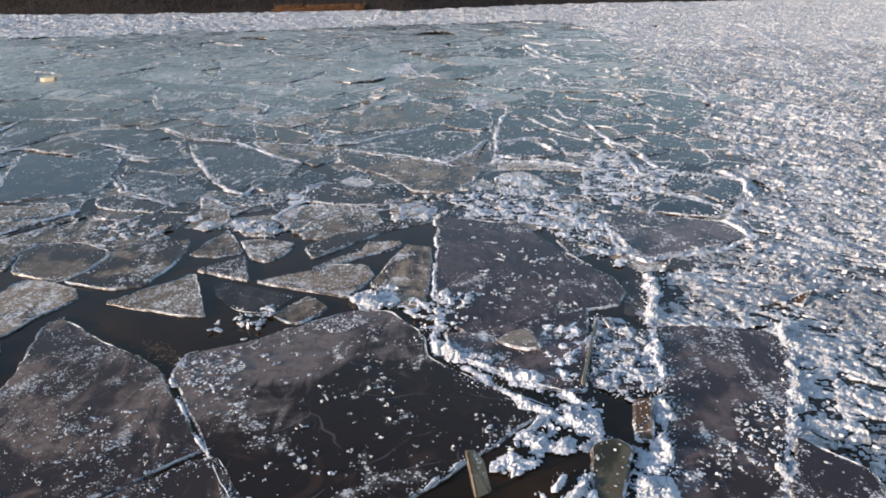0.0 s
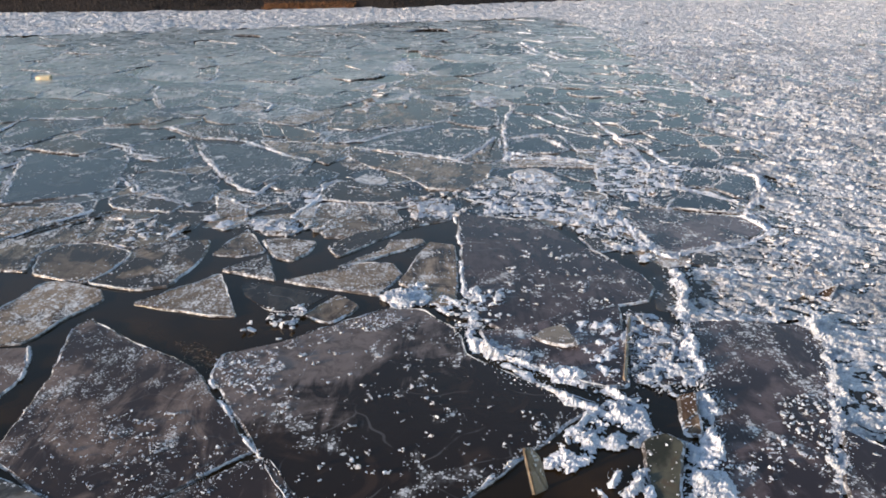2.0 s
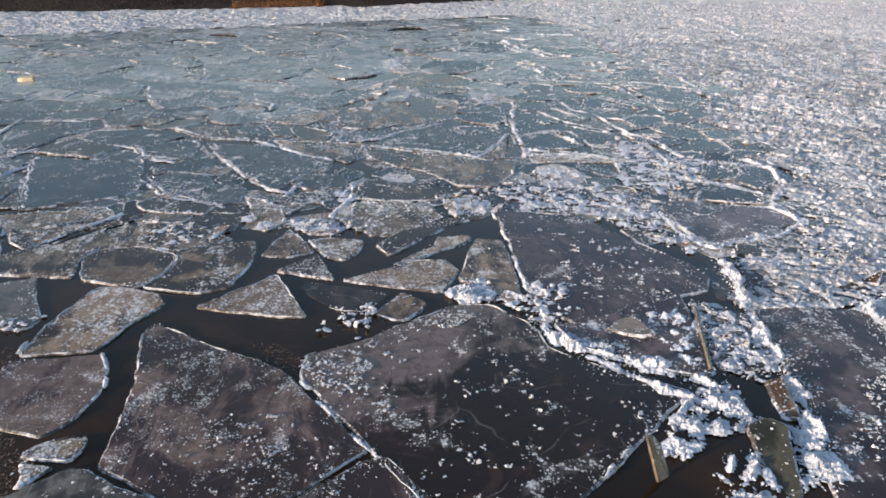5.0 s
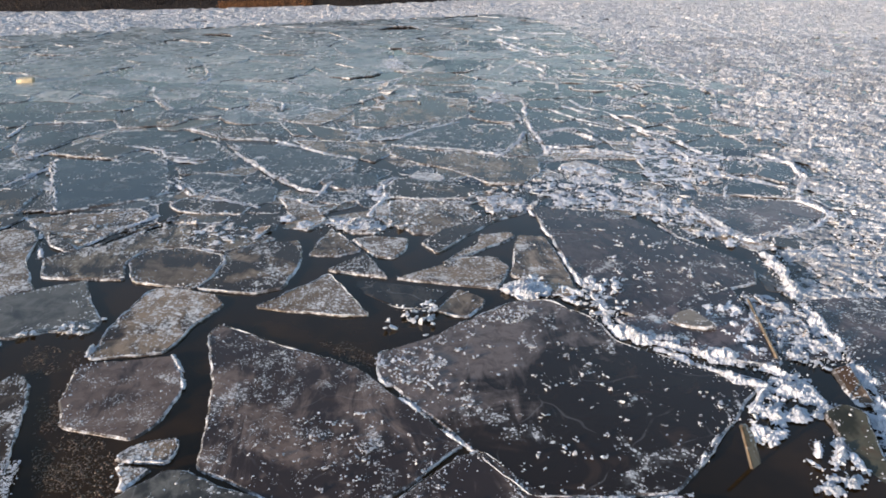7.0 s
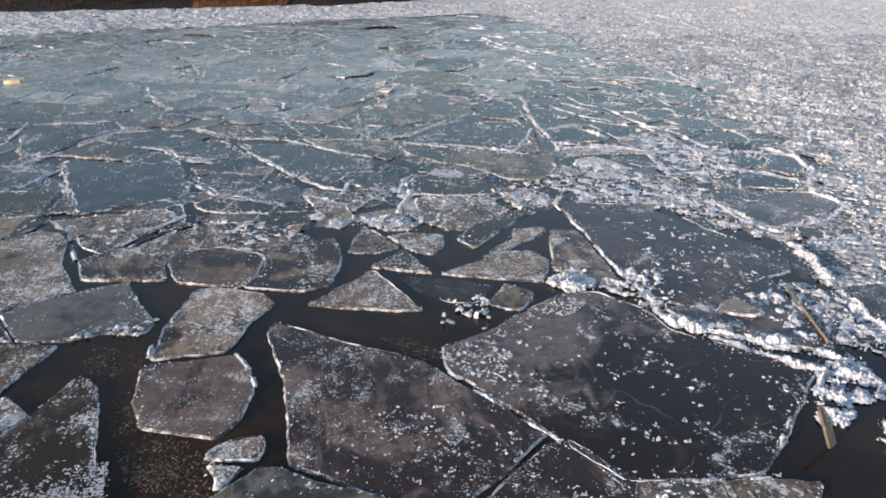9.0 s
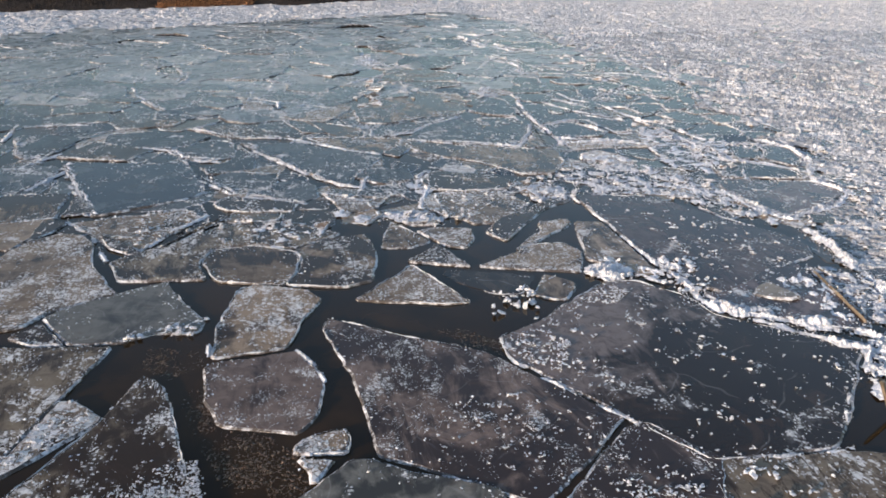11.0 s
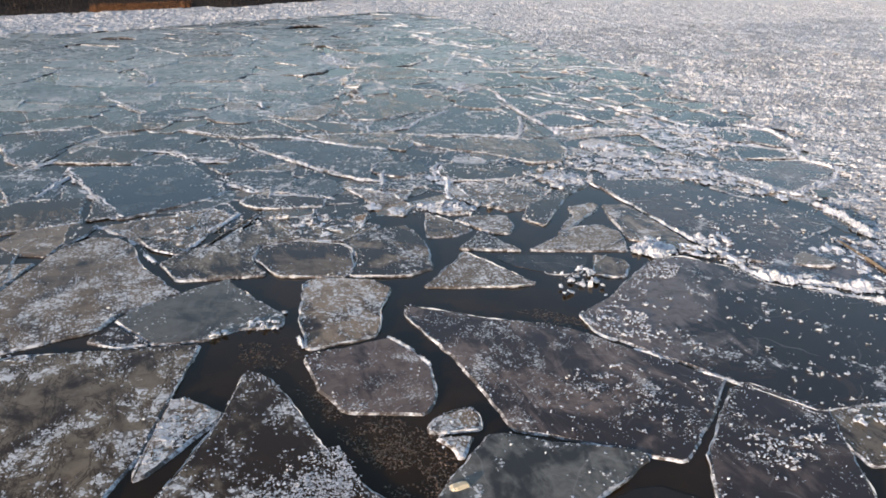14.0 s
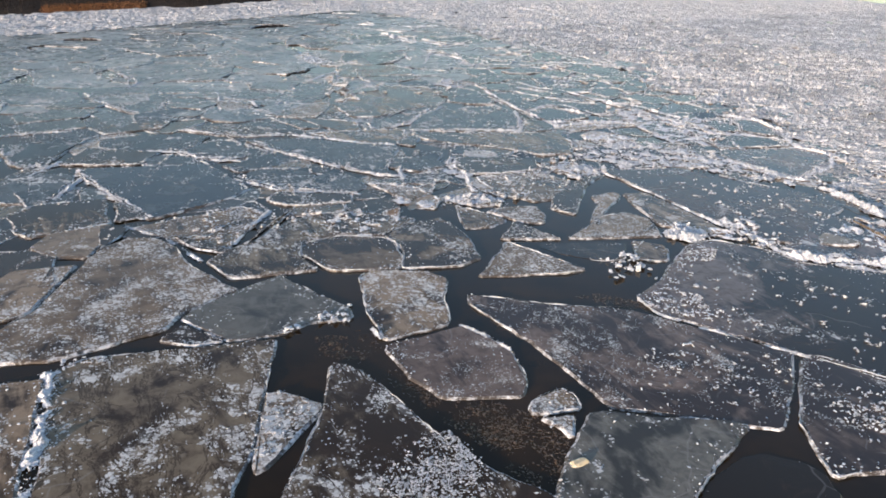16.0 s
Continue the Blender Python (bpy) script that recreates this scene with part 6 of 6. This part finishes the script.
ice_block(-6.05, 6.09, 0.10, "small pale yellowish lump of ice on a floe")


SLUSHES = [0]


def slush(*corners):
    """Brown frazil slush and fine ice bits floating in open water."""
    SLUSHES[0] += 1
    a = np.array(corners)
    n = int((a.max(0) - a.min(0)).prod() * 2600)
    q = a.min(0) + (a.max(0) - a.min(0)) * rng.random((n, 2))
    q = q[inside(q, list(corners))]
    q = q[rng.random(len(q)) < 0.45 + 1.3 * waves(q[:, 0], q[:, 1], 0.35, 60) + 0.7 * waves(q[:, 0], q[:, 1], 0.1, 61)]
    co, idx = lumps(np.c_[q, np.full(len(q), WATER_Z + 0.001)], 0.0065 * np.exp(rng.normal(0, 0.5, len(q))), 0.12, 0.3, 0.1, 1, 0.6, 0.6)
    at = np.array((*a.mean(0), 0.0))
    ob = new("slush", tri_mesh("slush", co - at, idx, SLUSH, True))
    ob.location = at
    tagged(ob, "brown frazil slush floating on dark water", "slush", kind="stuff")


slush((-6.22, 7.14), (-5.83, 6.85), (-5.88, 6.50), (-6.28, 5.93), (-6.54, 5.87), (-6.72, 6.41), (-6.70, 6.93))
slush((-6.82, 8.28), (-6.29, 7.37), (-6.08, 7.06), (-6.09, 6.37), (-6.65, 6.44), (-7.04, 7.55), (-7.25, 8.33))
slush((-4.19, 9.20), (-3.83, 9.22), (-3.41, 8.67), (-3.52, 8.40), (-4.01, 8.85))
slush((-7.63, 9.40), (-7.00, 9.16), (-6.97, 8.85), (-7.33, 8.57), (-7.69, 8.92))


# ---- the far bank ----
def far_bank():
    xs = np.arange(-120, 121, 1.5)
    prof = [(-0.6, -0.3), (0.4, 0.05), (1.2, 0.5), (2.5, 1.3), (5.0, 2.6), (9.0, 4.2), (20.0, 5.5), (60.0, 6.5), (400.0, 9.0)]
    co = []
    for x in xs:
        y0 = bank_y(x)
        for d, h in prof:
            co.append((x * (1 + d / 120), y0 + d, h * (0.8 + 0.35 * noise.noise((x * 0.12, d * 0.2, 5.0))) + 0.12 * noise.noise((x * 0.9, d, 1.0))))
    k = len(prof)
    tris = []
    for i in range(len(xs) - 1):
        for j in range(k - 1):
            a = i * k + j
            tris += [(a, a + k, a + k + 1), (a, a + k + 1, a + 1)]
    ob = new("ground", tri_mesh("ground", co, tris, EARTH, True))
    tagged(ob, "dark earthen river bank rising behind the ice, shade in its colour", "river bank", kind="structure")


def blades(roots, height, lean, width):
    """Thin three-sided stems rising from the roots."""
    n = len(roots)
    h = height * rng.uniform(0.55, 1.15, n)
    tip = np.array(roots) + np.c_[rng.normal(0, lean, (n, 2)) * h[:, None], h]
    a = rng.uniform(0, 6.28, n)
    co = []
    for k in range(3):
        co.append(np.array(roots) + np.c_[np.cos(a + 2.09 * k) * width, np.sin(a + 2.09 * k) * width, np.zeros(n)])
    co = np.stack([*co, tip], 1).reshape(-1, 3)
    f = np.array([(0, 1, 3), (1, 2, 3), (2, 0, 3)])
    return co, (f[None] + (np.arange(n) * 4)[:, None, None]).reshape(-1, 3)


def bank_height(d):
    return float(np.interp(d, [0.4, 1.2, 2.5, 5.0, 9.0], [0.0, 0.45, 1.1, 2.2, 3.4]))


def reed_bed(x0, x1, deep, n, height):
    x = rng.uniform(x0, x1, n)
    d = rng.uniform(0.2, deep, n)
    r = [(a, bank_y(a) + b, bank_height(b) - 0.15) for a, b in zip(x, d)]
    co, idx = blades(r, height, 0.3, 0.016)
    ob = new("reed_bed", tri_mesh("reed_bed", co, idx, REED, False))
    tagged(ob, "sunlit orange dry reeds at the foot of the bank", "reeds", kind="stuff")


def grass_strip():
    n = 9000
    x = rng.uniform(-50, 8, n)
    d = rng.uniform(0.3, 7.0, n)
    r = [(a, bank_y(a) + b, bank_height(b) - 0.1) for a, b in zip(x, d)]
    co, idx = blades(r, 0.45, 0.35, 0.02)
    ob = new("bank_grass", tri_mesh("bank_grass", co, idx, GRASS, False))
    tagged(ob, "withered brown grass on the river bank", "grass", kind="stuff")


def shrub(x, d, size):
    """A bare bush: stems that fork into finer twigs."""
    base = np.array((x, bank_y(x) + d, bank_height(d) - 0.1))
    segs = []
    for _ in range(7):
        p = base + np.array((*rng.normal(0, 0.12, 2), 0))
        v = np.array((*rng.normal(0, 0.4, 2), 1.0)) * size * 0.35
        for lev in range(3):
            q = p + v
            segs.append((p, q, 0.03 * size / (1 + lev)))
            for _ in range(3):
                u = v * 0.6 + np.array(rng.normal(0, 0.28, 3)) * size * 0.35
                segs.append((q, q + u, 0.012 * size))
                segs.append((q + u * 0.6, q + u * 0.6 + rng.normal(0, 0.2, 3) * size * 0.4 + np.array((0, 0, 0.08)), 0.008 * size))
            p, v = q, v * 0.75 + np.array(rng.normal(0, 0.15, 3)) * size * 0.3
    co, idx = [], []
    for a, b, r in segs:
        k = len(co)
        for m in range(3):
            o = np.array((math.cos(2.09 * m), math.sin(2.09 * m), 0)) * r
            co += [a + o, b + o * 0.4]
        for m in range(3):
            i, j = k + 2 * m, k + 2 * ((m + 1) % 3)
            idx += [(i, j, j + 1), (i, j + 1, i + 1)]
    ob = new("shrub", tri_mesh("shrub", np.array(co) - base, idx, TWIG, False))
    ob.location = base
    tagged(ob, "leafless dark brown shrub on the river bank, coloured as in shade", "shrub", "bare shrubs along the bank")


far_bank()
reed_bed(-11.2, -6.3, 0.8, 4200, 0.34)
grass_strip()
for k in range(46):
    shrub(-48 + k * 1.15 + rng.uniform(-0.4, 0.4), rng.uniform(1.2, 5.5), rng.uniform(1.0, 2.2))
